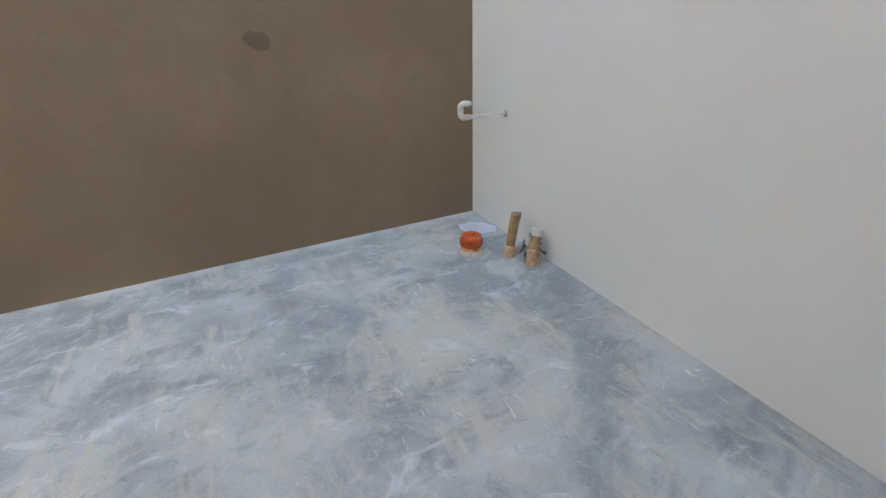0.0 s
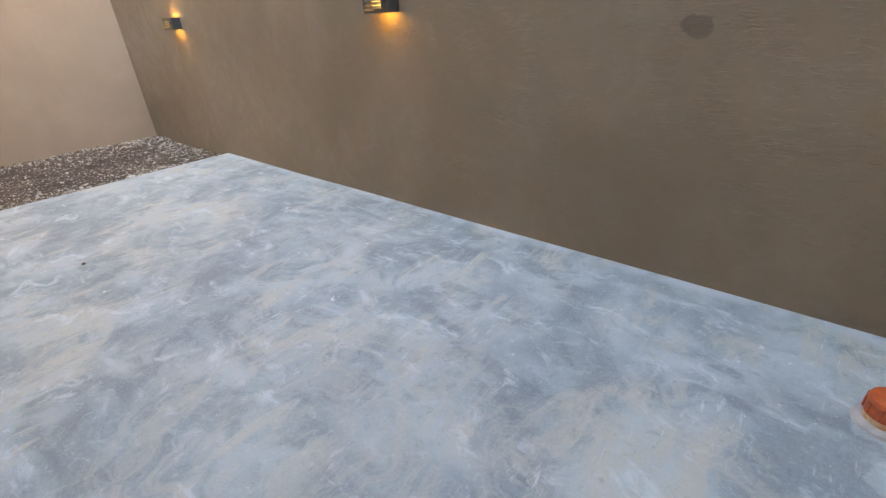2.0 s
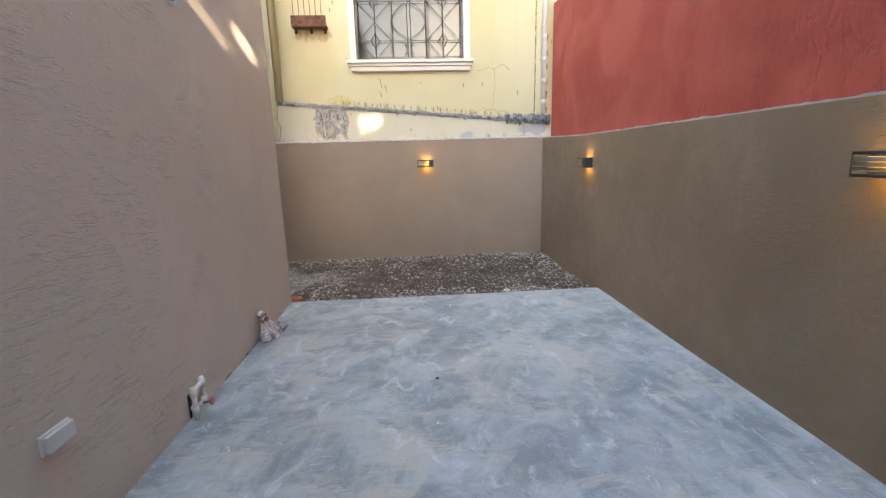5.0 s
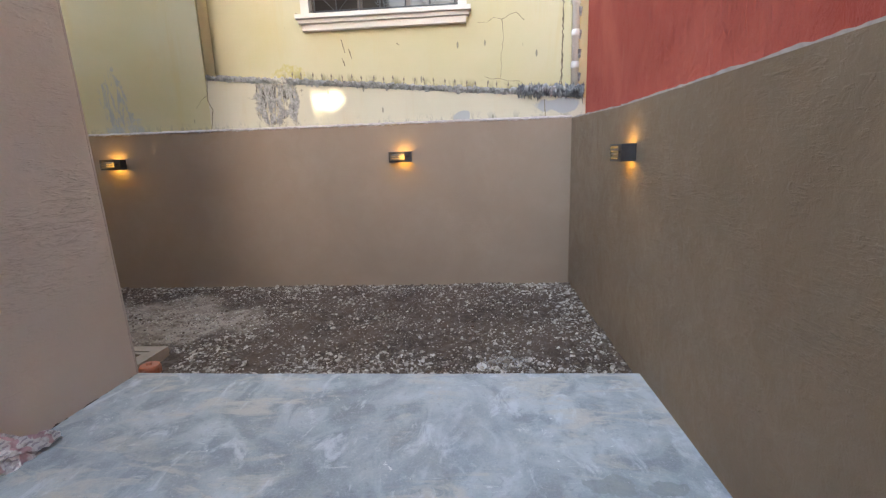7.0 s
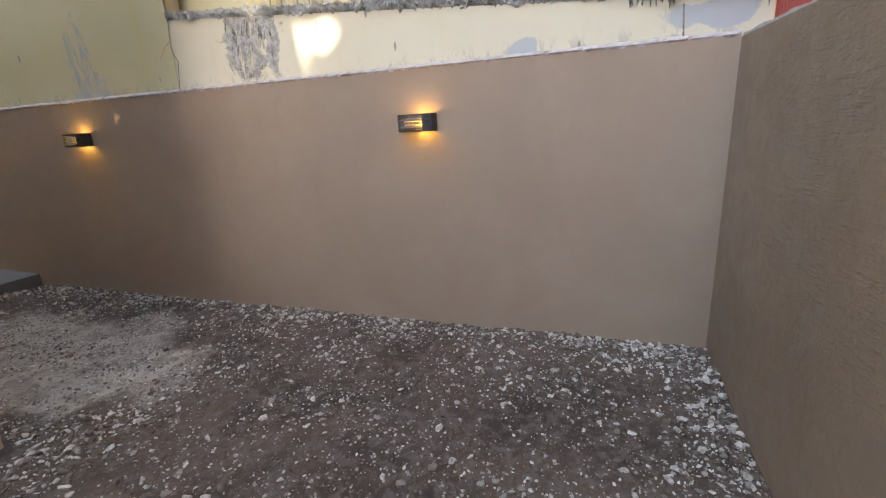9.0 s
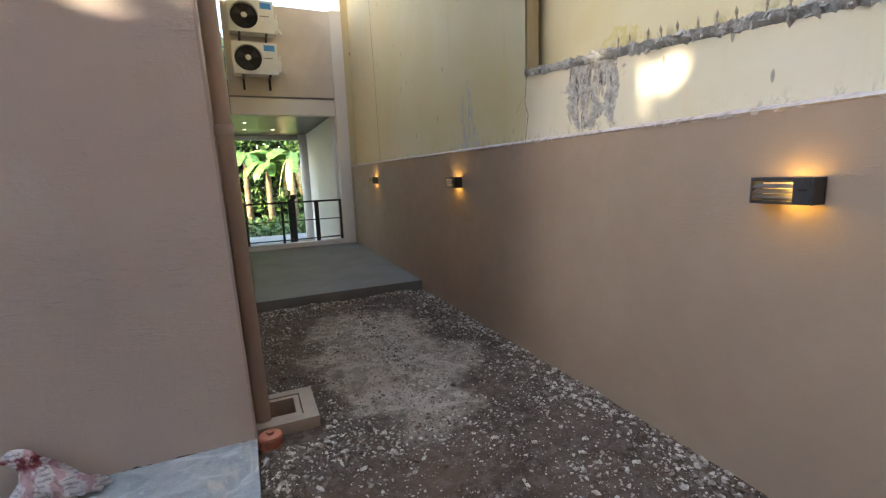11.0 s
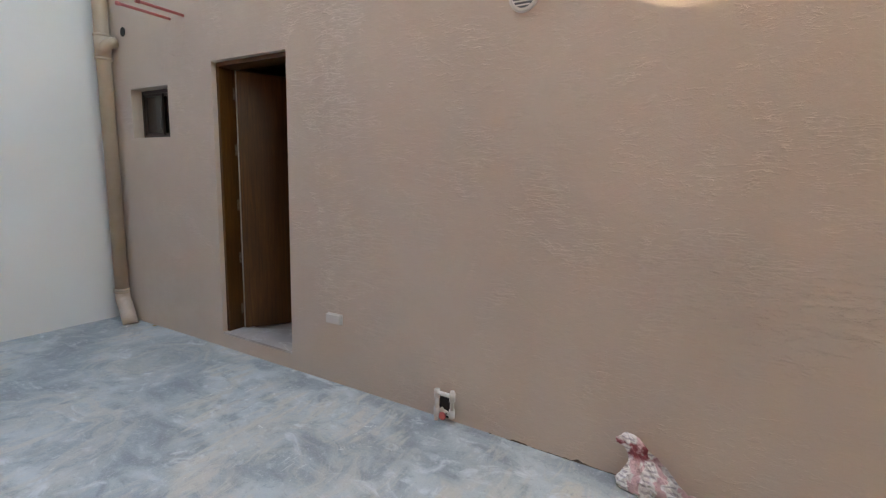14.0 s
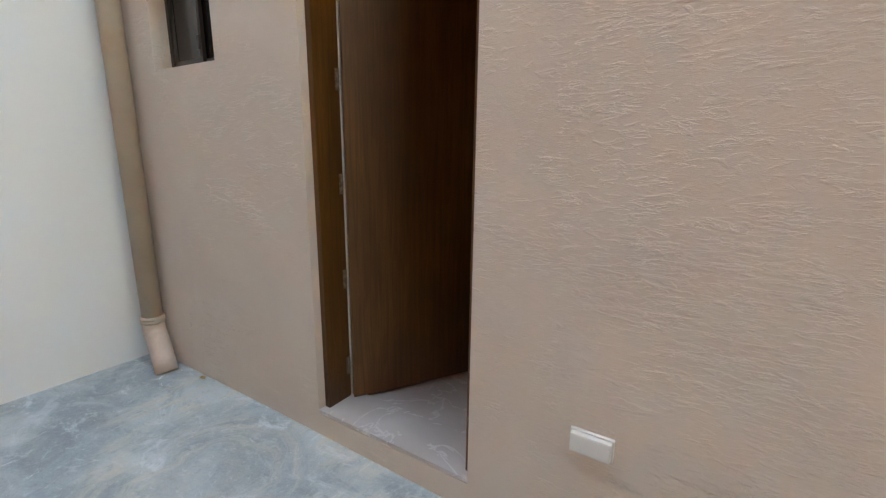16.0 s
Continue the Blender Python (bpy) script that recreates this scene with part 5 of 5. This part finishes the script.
def valve():
    o = (-2.035, face_y(-2.03) + 0.036, 0.020)
    t = thing("tap_assembly", "white plastic pipe loop with red-handled valve", "tap", o)
    r = 0.0135
    bm = bmesh.new()
    tube(bm, [(0.052, 0, -0.03), (0.052, 0, 0.155)], r, 12)
    part("riser", bm, PVC_WHITE, t, smooth=True)
    bm = bmesh.new()
    tube(bm, [(-0.052, 0, 0.03), (-0.052, 0, 0.19)], r, 12)
    part("riser", bm, PVC_WHITE, t, smooth=True)
    bm = bmesh.new()
    tube(bm, [(0.052, 0, 0.155), (-0.052, 0, 0.155)], r, 12)
    part("crossbar", bm, PVC_WHITE, t, smooth=True)
    for x, z in ((0.052, 0.145), (-0.052, 0.145), (-0.052, 0.04), (0.052, 0.03)):
        bm = bmesh.new()
        tube(bm, [(x, 0, z - 0.02), (x, 0, z + 0.03)], r + 0.0055, 12)
        part("socket_joint", bm, PVC_WHITE, t, smooth=True)
    bm = bmesh.new()
    tube(bm, [(-0.052, 0, 0.04), (-0.02, 0.0, 0.04), (0.03, -0.02, 0.04), (0.03, -0.07, 0.04)], r, 12)
    part("inlet", bm, PVC_WHITE, t, smooth=True)
    bm = bmesh.new()
    tube(bm, [(-0.02, 0.0, 0.04), (-0.02, 0.055, 0.05)], 0.008, 10)
    part("stem", bm, STEEL, t)
    bm = bmesh.new()
    lathe(bm, [(0.020, -0.006), (0.024, 0), (0.020, 0.006)], n=16)
    bmesh.ops.rotate(bm, verts=bm.verts, matrix=Matrix.Rotation(radians(-80), 3, "X"))
    bmesh.ops.translate(bm, verts=bm.verts, vec=(-0.02, 0.06, 0.051))
    part("handle", bm, PVC_RED, t, "red round valve handle")


valve()


# ---- cement sack ----
def sack_material():
    m = Mat("printed_woven_sack", rough=0.7)
    ax = m.axis()
    w = m.noise(9, 4, 0.8)
    band = m.math("SINE", m.math("ADD", m.math("MULTIPLY", ax[0], 62.0), m.math("MULTIPLY", w, 10.0)))
    c = m.mix(m.fit(band, 0.3, 0.8, 0, 0.75), (0.80, 0.75, 0.72), (0.62, 0.33, 0.35))
    bars = m.math("MULTIPLY", m.fit(m.math("SINE", m.math("ADD", m.math("MULTIPLY", ax[2], 300.0), m.math("MULTIPLY", w, 9.0))), 0.3, 0.6), m.fit(band, 0.1, -0.3))
    c = m.mix(m.math("MULTIPLY", bars, 0.55), c, (0.30, 0.24, 0.28))
    c = m.mix(m.fit(m.noise(22, 5), 0.56, 0.70, 0, 0.45), c, (0.36, 0.31, 0.28))
    top = m.math("MULTIPLY", m.fit(ax[2], 0.13, 0.16), m.fit(ax[2], 0.215, 0.20))
    c = m.mix(m.math("MULTIPLY", top, m.fit(m.noise(18, 3), 0.40, 0.5)), c, (0.26, 0.05, 0.06))
    m.color(c)
    m.bump(m.noise(30, 5, 1.0), 0.02, 0.9)
    return m.m


def sack():
    o = (-3.16, face_y(-3.16) + 0.07, 0)
    t = thing("cement_sack", "crumpled torn white and pink cement sack against the wall", "bag", o)
    t.scale = (1.05, 1.0, 1.12)
    mat = sack_material()
    bm = bmesh.new()
    n, rings = 40, []
    prof = [(0.0, 0.95), (0.02, 0.92), (0.045, 0.80), (0.07, 0.66), (0.09, 0.56), (0.115, 0.46), (0.14, 0.36), (0.16, 0.26), (0.175, 0.28), (0.195, 0.36), (0.215, 0.30), (0.228, 0.18), (0.235, 0.05)]
    for z, s in prof:
        ring = []
        for k in range(n):
            a = k * math.tau / n
            fold = 0.90 + 0.34 * abs(math.sin(a * 4.0 + z * 16)) + 0.16 * abs(math.sin(a * 9 + 2 + z * 30)) + 0.40 * noise.noise((math.cos(a) * 2, math.sin(a) * 2, z * 12))
            x = 0.125 * s * fold * math.cos(a) + 0.15 * (z / 0.235) - 0.05
            y = max(0.062 * s * fold * math.sin(a) - 0.02 * (z / 0.235), -0.085)
            ring.append(bm.verts.new((x, y, z + 0.012 * noise.noise((x * 30, y * 30, z * 10)) * (z > 0))))
        rings.append(ring)
    for a, b in zip(rings, rings[1:]):
        for k in range(n):
            bm.faces.new((a[k], a[(k + 1) % n], b[(k + 1) % n], b[k]))
    bm.faces.new(rings[0][::-1])
    bm.faces.new(rings[-1])
    part("sack_body", bm, mat, t, smooth=False)
    bm = bmesh.new()
    rows = []
    for i in range(15):
        row = []
        for j in range(11):
            u, v = i / 14, j / 10
            x = 0.03 - 0.27 * u + 0.02 * v
            y = -0.045 + 0.05 * u + (0.09 + 0.045 * u - 0.05 * u * u) * v
            z = (0.15 * (1 - u) ** 1.1) * (1 - 0.75 * v) + 0.014 + 0.040 * abs(noise.noise((x * 22, y * 26, 3))) + 0.016 * math.sin(v * 13 + u * 6) * (1 - 0.3 * u)
            if i == 14:
                x += random.uniform(-0.015, 0.02)
            row.append(bm.verts.new((x, y, max(z, 0.004))))
        rows.append(row)
    for a, b in zip(rows, rows[1:]):
        for j in range(10):
            bm.faces.new((a[j], a[j + 1], b[j + 1], b[j]))
    bmesh.ops.solidify(bm, geom=list(bm.faces), thickness=0.002)
    part("torn_flap", bm, mat, t, "torn frayed flap spread on the slab", smooth=True)


random.seed(2)
sack()


# ---- things in the north-east corner ----
def cleanout(x, y, z, scale, label, low):
    t = thing("cleanout_cap", label, "drain cap", (x, y, z))
    orange = PVC_ORANGE if low else PVC_FADED
    bm = bmesh.new()
    if low:
        lathe(bm, [(0.085, 0.0), (0.080, 0.012), (0.066, 0.022)], n=24)
        part("mortar_ring", bm, MORTAR_PALE, t, smooth=False)
        bm = bmesh.new()
    lathe(bm, [(0.060, 0.0), (0.060, 0.040 * scale), (0.057, 0.043 * scale)], n=28)
    part("collar", bm, PVC_PALE, t, "scraped pale orange pipe end")
    bm = bmesh.new()
    lathe(bm, [(0.055, 0.04 * scale), (0.062, 0.045 * scale), (0.064, 0.092 * scale), (0.060, 0.106 * scale), (0.052, 0.109 * scale)], n=28)
    cap = part("cap", bm, orange, t)
    for k in range(12):
        a = k * math.tau / 12
        bm = bmesh.new()
        vs = box(bm, 0.062, 0.067, -0.006, 0.006, 0.05 * scale, 0.09 * scale)
        bmesh.ops.rotate(bm, verts=vs, matrix=Matrix.Rotation(a, 3, "Z"))
        part("rib", bm, orange, cap)
    bm = bmesh.new()
    vs = box(bm, -0.016, 0.016, -0.016, 0.016, 0.108 * scale, 0.126 * scale)
    bmesh.ops.rotate(bm, verts=vs, matrix=Matrix.Rotation(0.5, 3, "Z"))
    part("square_nut", bm, orange, cap, bevel=0.003)


cleanout(1.392, 2.530, 0.0, 1.0, "orange screw cleanout cap standing on the slab", True)
cleanout(-4.153, -0.104, -0.082, 1.0, "faded orange cleanout cap beside the catch basin", False)


def taped_pipe():
    o = (1.562, 2.375, 0)
    t = thing("taped_pipe", "upright pipe stub wrapped in brown packing tape", "pipe", o)
    bm = bmesh.new()
    lathe(bm, [(0.034, 0), (0.034, 0.065), (0.030, 0.068)], n=20)
    part("collar", bm, PVC_PALE, t)
    bm = bmesh.new()
    n, rings = 22, []
    for i in range(9):
        z = 0.06 + i * 0.024
        s = 0.025 + 0.0003 * i
        ring = []
        for k in range(n):
            a = k * math.tau / n
            f = s * (1 + 0.16 * math.sin(3 * a + 0.3 * i) + 0.10 * noise.noise((math.cos(a) * 3, math.sin(a) * 3, z * 20)))
            ring.append(bm.verts.new((0.004 * i + f * math.cos(a), 0.001 * i + f * math.sin(a), z)))
        rings.append(ring)
    inner = [bm.verts.new((v.co.x * 0.6 + 0.012, v.co.y * 0.6, v.co.z - 0.012)) for v in rings[-1]]
    rings.append(inner)
    for a, b in zip(rings, rings[1:]):
        for k in range(n):
            bm.faces.new((a[k], a[(k + 1) % n], b[(k + 1) % n], b[k]))
    bm.faces.new(inner)
    part("tape_wrap", bm, CARD, t, "shiny brown tape wrapping")


def plugged_pipe():
    o = (1.612, 2.235, 0)
    t = thing("plugged_pipe", "pipe stub with a white pipe end taped into it", "pipe", o)
    bm = bmesh.new()
    lathe(bm, [(0.037, 0), (0.039, 0.03), (0.037, 0.095), (0.032, 0.10)], n=20)
    part("collar", bm, PVC_PALE, t, "mortar-smeared pale orange pipe")
    bm = bmesh.new()
    outer = [(0.0 + 0.01 * k, 0.006 * k, 0.09 + 0.022 * k) for k in range(4)]
    tube(bm, outer, [0.036, 0.030, 0.028, 0.029], 16)
    part("tape_wrap", bm, CARD, t, "torn brown and silver tape")
    bm = bmesh.new()
    a = [bm.verts.new((0.030 + 0.028 * math.cos(k * math.tau / 20), 0.018 + 0.028 * math.sin(k * math.tau / 20), 0.160)) for k in range(20)]
    b = [bm.verts.new((0.034 + 0.029 * math.cos(k * math.tau / 20), 0.020 + 0.029 * math.sin(k * math.tau / 20), 0.195 + 0.004 * math.sin(k * 3))) for k in range(20)]
    c = [bm.verts.new((0.034 + 0.018 * math.cos(k * math.tau / 20), 0.020 + 0.018 * math.sin(k * math.tau / 20), 0.195)) for k in range(20)]
    d = [bm.verts.new((0.033 + 0.017 * math.cos(k * math.tau / 20), 0.019 + 0.017 * math.sin(k * math.tau / 20), 0.165)) for k in range(20)]
    for p, q in ((a, b), (b, c), (c, d)):
        for k in range(20):
            bm.faces.new((p[k], p[(k + 1) % 20], q[(k + 1) % 20], q[k]))
    bm.faces.new(d)
    part("pipe_end", bm, PVC_WHITE, t, "dirty white pipe end")
    bm = bmesh.new()
    random.seed(9)
    for k in range(16):
        a0 = random.uniform(0, 6.3)
        p = Vector((0.045 * math.cos(a0), 0.045 * math.sin(a0), random.uniform(0.06, 0.17)))
        q = p + Vector((random.uniform(-0.03, 0.03), random.uniform(-0.03, 0.03), random.uniform(-0.04, 0.02)))
        s = Vector((random.uniform(-0.012, 0.012), random.uniform(-0.012, 0.012), 0.012))
        bm.faces.new([bm.verts.new(v) for v in (p, q, q + s, p + s)])
    bmesh.ops.solidify(bm, geom=list(bm.faces), thickness=0.0015)
    part("tape_shreds", bm, STEEL, t, "loose silver tape shreds")


taped_pipe()
plugged_pipe()


def litter(x, y, z, size, mat, label, name="leaf_litter"):
    """A curled scrap of dry leaf."""
    t = thing(name, label, "litter", (x, y, z))
    bm = bmesh.new()
    rows = []
    for i in range(5):
        u = i / 4 - 0.5
        w = 0.35 * math.sqrt(max(0.02, 1 - 4 * u * u))
        rows.append([bm.verts.new((u * size, v * w * size, 0.12 * size * (abs(v) + 2 * u * u))) for v in (-1, 0, 1)])
    for a, b in zip(rows, rows[1:]):
        for k in range(2):
            bm.faces.new((a[k], a[k + 1], b[k + 1], b[k]))
    bmesh.ops.solidify(bm, geom=list(bm.faces), thickness=0.001)
    part("blade", bm, mat, t)


litter(-2.28, 1.25, 0.003, 0.035, BARK, "small curled brown dry leaf on the slab")
litter(1.10, HOUSE + 0.03, 0.003, 0.045, DRY, "small yellow dry leaf by the wall base")
litter(-4.225, 2.13, -0.035, 0.10, PVC_WHITE, "pale torn scrap lying in the gravel", "paper_scrap")


def foam_sheet():
    t = thing("foam_sheet", "small torn pale violet paper sheet lying on concrete", "paper", (1.585, 2.79, 0.007))
    bm = bmesh.new()
    rnd = random.Random(5)
    n = 40
    top = []
    for k in range(n):
        a = k * math.tau / n
        r = 1 + 0.09 * noise.noise((math.cos(a) * 2.5, math.sin(a) * 2.5, 1)) + rnd.uniform(-0.06, 0.05)
        x, y = 0.125 * r * math.cos(a), 0.085 * r * math.sin(a)
        x, y = x * 0.72 + y * 0.70, -x * 0.70 + y * 0.72
        top.append(bm.verts.new((min(x, 0.122), y, 0.002 + 0.004 * noise.noise((x * 20, y * 20, 2)))))
    mid = bm.verts.new((0, 0, 0.005))
    for k in range(n):
        bm.faces.new((top[k], top[(k + 1) % n], mid))
    bmesh.ops.solidify(bm, geom=list(bm.faces), thickness=0.002)
    part("sheet", bm, PAPER, t)


foam_sheet()


def hose_bib():
    o = (EAST, 2.70, 0.735)
    t = thing("water_pipe_stub", "white plastic water pipe stub with upturned elbows", "pipe", o)
    r = 0.0105
    bm = bmesh.new()
    tube(bm, [(0.01, 0, -0.005), (-0.26, -0.01, 0.005)], r, 14)
    part("arm", bm, PVC_WHITE, t, smooth=True)
    bm = bmesh.new()
    tube(bm, [(-0.240, -0.01, 0.004), (-0.285, -0.01, 0.005), (-0.296, -0.01, 0.014), (-0.297, -0.01, 0.040)], 0.0165, 14)
    part("lower_elbow", bm, PVC_WHITE, t, smooth=True)
    bm = bmesh.new()
    tube(bm, [(-0.297, -0.01, 0.042), (-0.297, -0.011, 0.068), (-0.286, -0.013, 0.077), (-0.255, -0.02, 0.077)], 0.0165, 14)
    part("upper_elbow", bm, PVC_WHITE, t, smooth=True)
    bm = bmesh.new()
    tube(bm, [(-0.255, -0.02, 0.077), (-0.240, -0.022, 0.077)], 0.012, 14)
    part("plug", bm, PVC_WHITE, t, smooth=True)
    bm = bmesh.new()
    tube(bm, [(0.0, 0, -0.005), (-0.004, 0, -0.005)], 0.019, 14)
    part("mortar_collar", bm, MORTAR, t)


hose_bib()


# ---- catch basin at the house corner ----
def catch_basin():
    x0, x1, y0, y1 = -4.44, -4.04, -0.60, -0.174
    t = thing("catch_basin", "tan cement catch basin box with square opening", "drain", (x1, y1, -0.2))
    o = (x1, y1, -0.2)
    hx0, hx1, hy0, hy1 = -4.315, -4.150, -0.495, -0.290
    mat = stained("tan_cement", (0.40, 0.32, 0.25), (0.34, 0.27, 0.21), 0.85, 8, 0, 0.002)
    z = 0.03
    bm = bmesh.new()
    for b in ((x0, x1, y0, hy0 - 0.04), (x0, x1, hy1 + 0.04, y1), (x0, hx0 - 0.04, hy0 - 0.04, hy1 + 0.04), (hx1 + 0.04, x1, hy0 - 0.04, hy1 + 0.04)):
        box(bm, *b, -0.52, z)
    part("rim", local(bm, o), mat, t, "tan cement rim")
    bm = bmesh.new()
    for b in ((hx0 - 0.034, hx1 + 0.034, hy0 - 0.034, hy0), (hx0 - 0.034, hx1 + 0.034, hy1, hy1 + 0.034), (hx0 - 0.034, hx0, hy0, hy1), (hx1, hx1 + 0.034, hy0, hy1)):
        box(bm, *b, -0.52, z - 0.006)
    part("inner_frame", local(bm, o), mat, t)
    # bottom coloured near-black so the pit's shade is in the colour
    bm = bmesh.new()
    box(bm, hx0 - 0.04, hx1 + 0.04, hy0 - 0.04, hy1 + 0.04, -0.52, -0.50)
    part("bottom", local(bm, o), DARK, t)


catch_basin()


# ---- wall lamps ----
def wall_lamp():
    """A louvred outdoor lamp: open above and below, slats in front of a warm core; its back lies in the plane y = 0 and it faces +y."""
    t = thing("wall_lamp", "dark grey louvred wall lamp glowing warm", "lamp", group="lamps along the boundary walls")
    w, h, d = 0.115, 0.053, 0.088
    boxes("back_plate", LAMP_BLACK, [(-w, w, 0.001, 0.010, -h, h)], t, bevel=0.002)
    for a, b in ((-w, -w + 0.008), (w - 0.008, w)):
        boxes("side_plate", LAMP_BLACK, [(a, b, 0.011, d, -h, h)], t, bevel=0.002)
    front = boxes("front_panel", LAMP_BLACK, [(-w + 0.009, -0.045, d - 0.008, d, -h, h), (-0.044, w - 0.009, d - 0.008, d, h - 0.014, h), (-0.044, w - 0.009, d - 0.008, d, -h, -h + 0.014)], t, bevel=0.002)
    for i in range(3):
        z = -0.030 + i * 0.021
        bm = bmesh.new()
        vs = box(bm, -0.044, w - 0.009, d - 0.028, d - 0.001, z - 0.002, z + 0.002)
        bmesh.ops.rotate(bm, verts=vs, cent=(0, d - 0.001, z), matrix=Matrix.Rotation(radians(-35), 3, "X"))
        part("slat", bm, SLAT, front, "grey angled louvre slat")
    # slot drawn by its shade, a dark block on the panel
    boxes("slot", DARK, [(-0.095, -0.065, d, d + 0.0015, 0.0, 0.010)], t, bevel=0.0)
    boxes("light_core", GLOW, [(-0.060, 0.098, 0.022, 0.030, -0.030, 0.030)], t, label="warm yellow diffuser", bevel=0.003)
    return t


lamp = wall_lamp()
LAMPS = [(-1.300, NORTH, 1.335, 180), (-4.456, NORTH, 1.318, 180), (WEST, 1.352, 1.338, -90), (WEST, -1.78, 1.360, -90), (WEST, -4.91, 1.385, -90)]
for i, (x, y, z, a) in enumerate(LAMPS):
    m = pose(x, y, z, 0, 0, a)
    if i:
        copy_thing(lamp, m)
    else:
        lamp.matrix_world = m
    for up in (-1, 1):
        li = bpy.data.lights.new("lamp_light", "POINT")
        li.energy, li.color, li.shadow_soft_size = 0.10, (1.0, 0.60, 0.13), 0.028
        ob = new("lamp_light", li)
        ob.matrix_world = m @ pose(-0.030, 0.050, up * 0.028)


# ---- crushed stones on the alley ----
def gravel():
    """Angular stones, thick along the walls and the slab edge, sparse on the trodden middle."""
    rnd = np.random.default_rng(11)
    shapes = []
    for k in range(22):
        bm = bmesh.new()
        bmesh.ops.create_icosphere(bm, subdivisions=1, radius=1.0)
        wide, flat = rnd.uniform(0.5, 0.95), rnd.uniform(0.28, 0.6)
        for v in bm.verts:
            v.co *= rnd.uniform(0.62, 1.45)
            v.co.z *= flat
            v.co.y *= wide
        bm.verts.index_update()
        shapes.append(([v.co.copy() for v in bm.verts], [tuple(v.index for v in f.verts) for f in bm.faces]))
        bm.free()
    verts, faces = [], []
    placed = 0
    while placed < 46000:
        x = rnd.uniform(WEST + 0.01, CORNER - 0.01)
        y = rnd.uniform(-2.93, NORTH - 0.01)
        if -4.47 < x and -0.62 < y < -0.04:
            continue
        edge = min(x - WEST, (CORNER - x) if y > HOUSE else 9, NORTH - y, y + 2.95, math.hypot(x + 4.35, y + 0.05) * 0.7)
        clump = noise.noise((x * 2.4, y * 2.4, 6))
        dens = 0.34 + 0.9 * math.exp(-(edge / 0.20) ** 2)
        wob = noise.noise((x * 2.0, y * 2.0, 2))
        sand = math.hypot((x + 5.15) / 0.62, (y + 1.15) / 1.25) + 0.5 * wob
        dens *= 0.75 + 0.9 * clump
        if rnd.random() > dens:
            continue
        u = rnd.random()
        s = 0.0022 + 0.008 * u ** 2.5
        big = 0.055 + 0.16 * math.exp(-(edge / 0.28) ** 2) + 0.10 * max(0, clump)
        if sand < 1:
            big *= 0.35
        if rnd.random() < big:
            s = 0.008 + 0.016 * rnd.random() ** 1.8
        z = -0.045 + 0.022 * noise.noise((x * 1.6, y * 1.6, 0)) + 0.012 * noise.noise((x * 7, y * 7, 4)) + 0.006 * noise.noise((x * 23, y * 23, 9))
        if x > CORNER - 0.06 and y > HOUSE:
            z -= 0.02
        vs, fs = shapes[int(rnd.integers(22))]
        m = Euler((rnd.uniform(-0.45, 0.45), rnd.uniform(-0.45, 0.45), rnd.uniform(0, 6.28))).to_matrix()
        k = len(verts)
        at = Vector((x, y, z + s * 0.22))
        verts += [at + m @ (v * s) for v in vs]
        faces += [tuple(i + k for i in f) for f in fs]
        placed += 1
    me = bpy.data.meshes.new("gravel")
    me.from_pydata(verts, [], faces)
    me.materials.append(STONES)
    tagged(new("gravel", me), "loose angular crushed grey-white stones on dirt", "gravel", "", "stuff")


gravel()
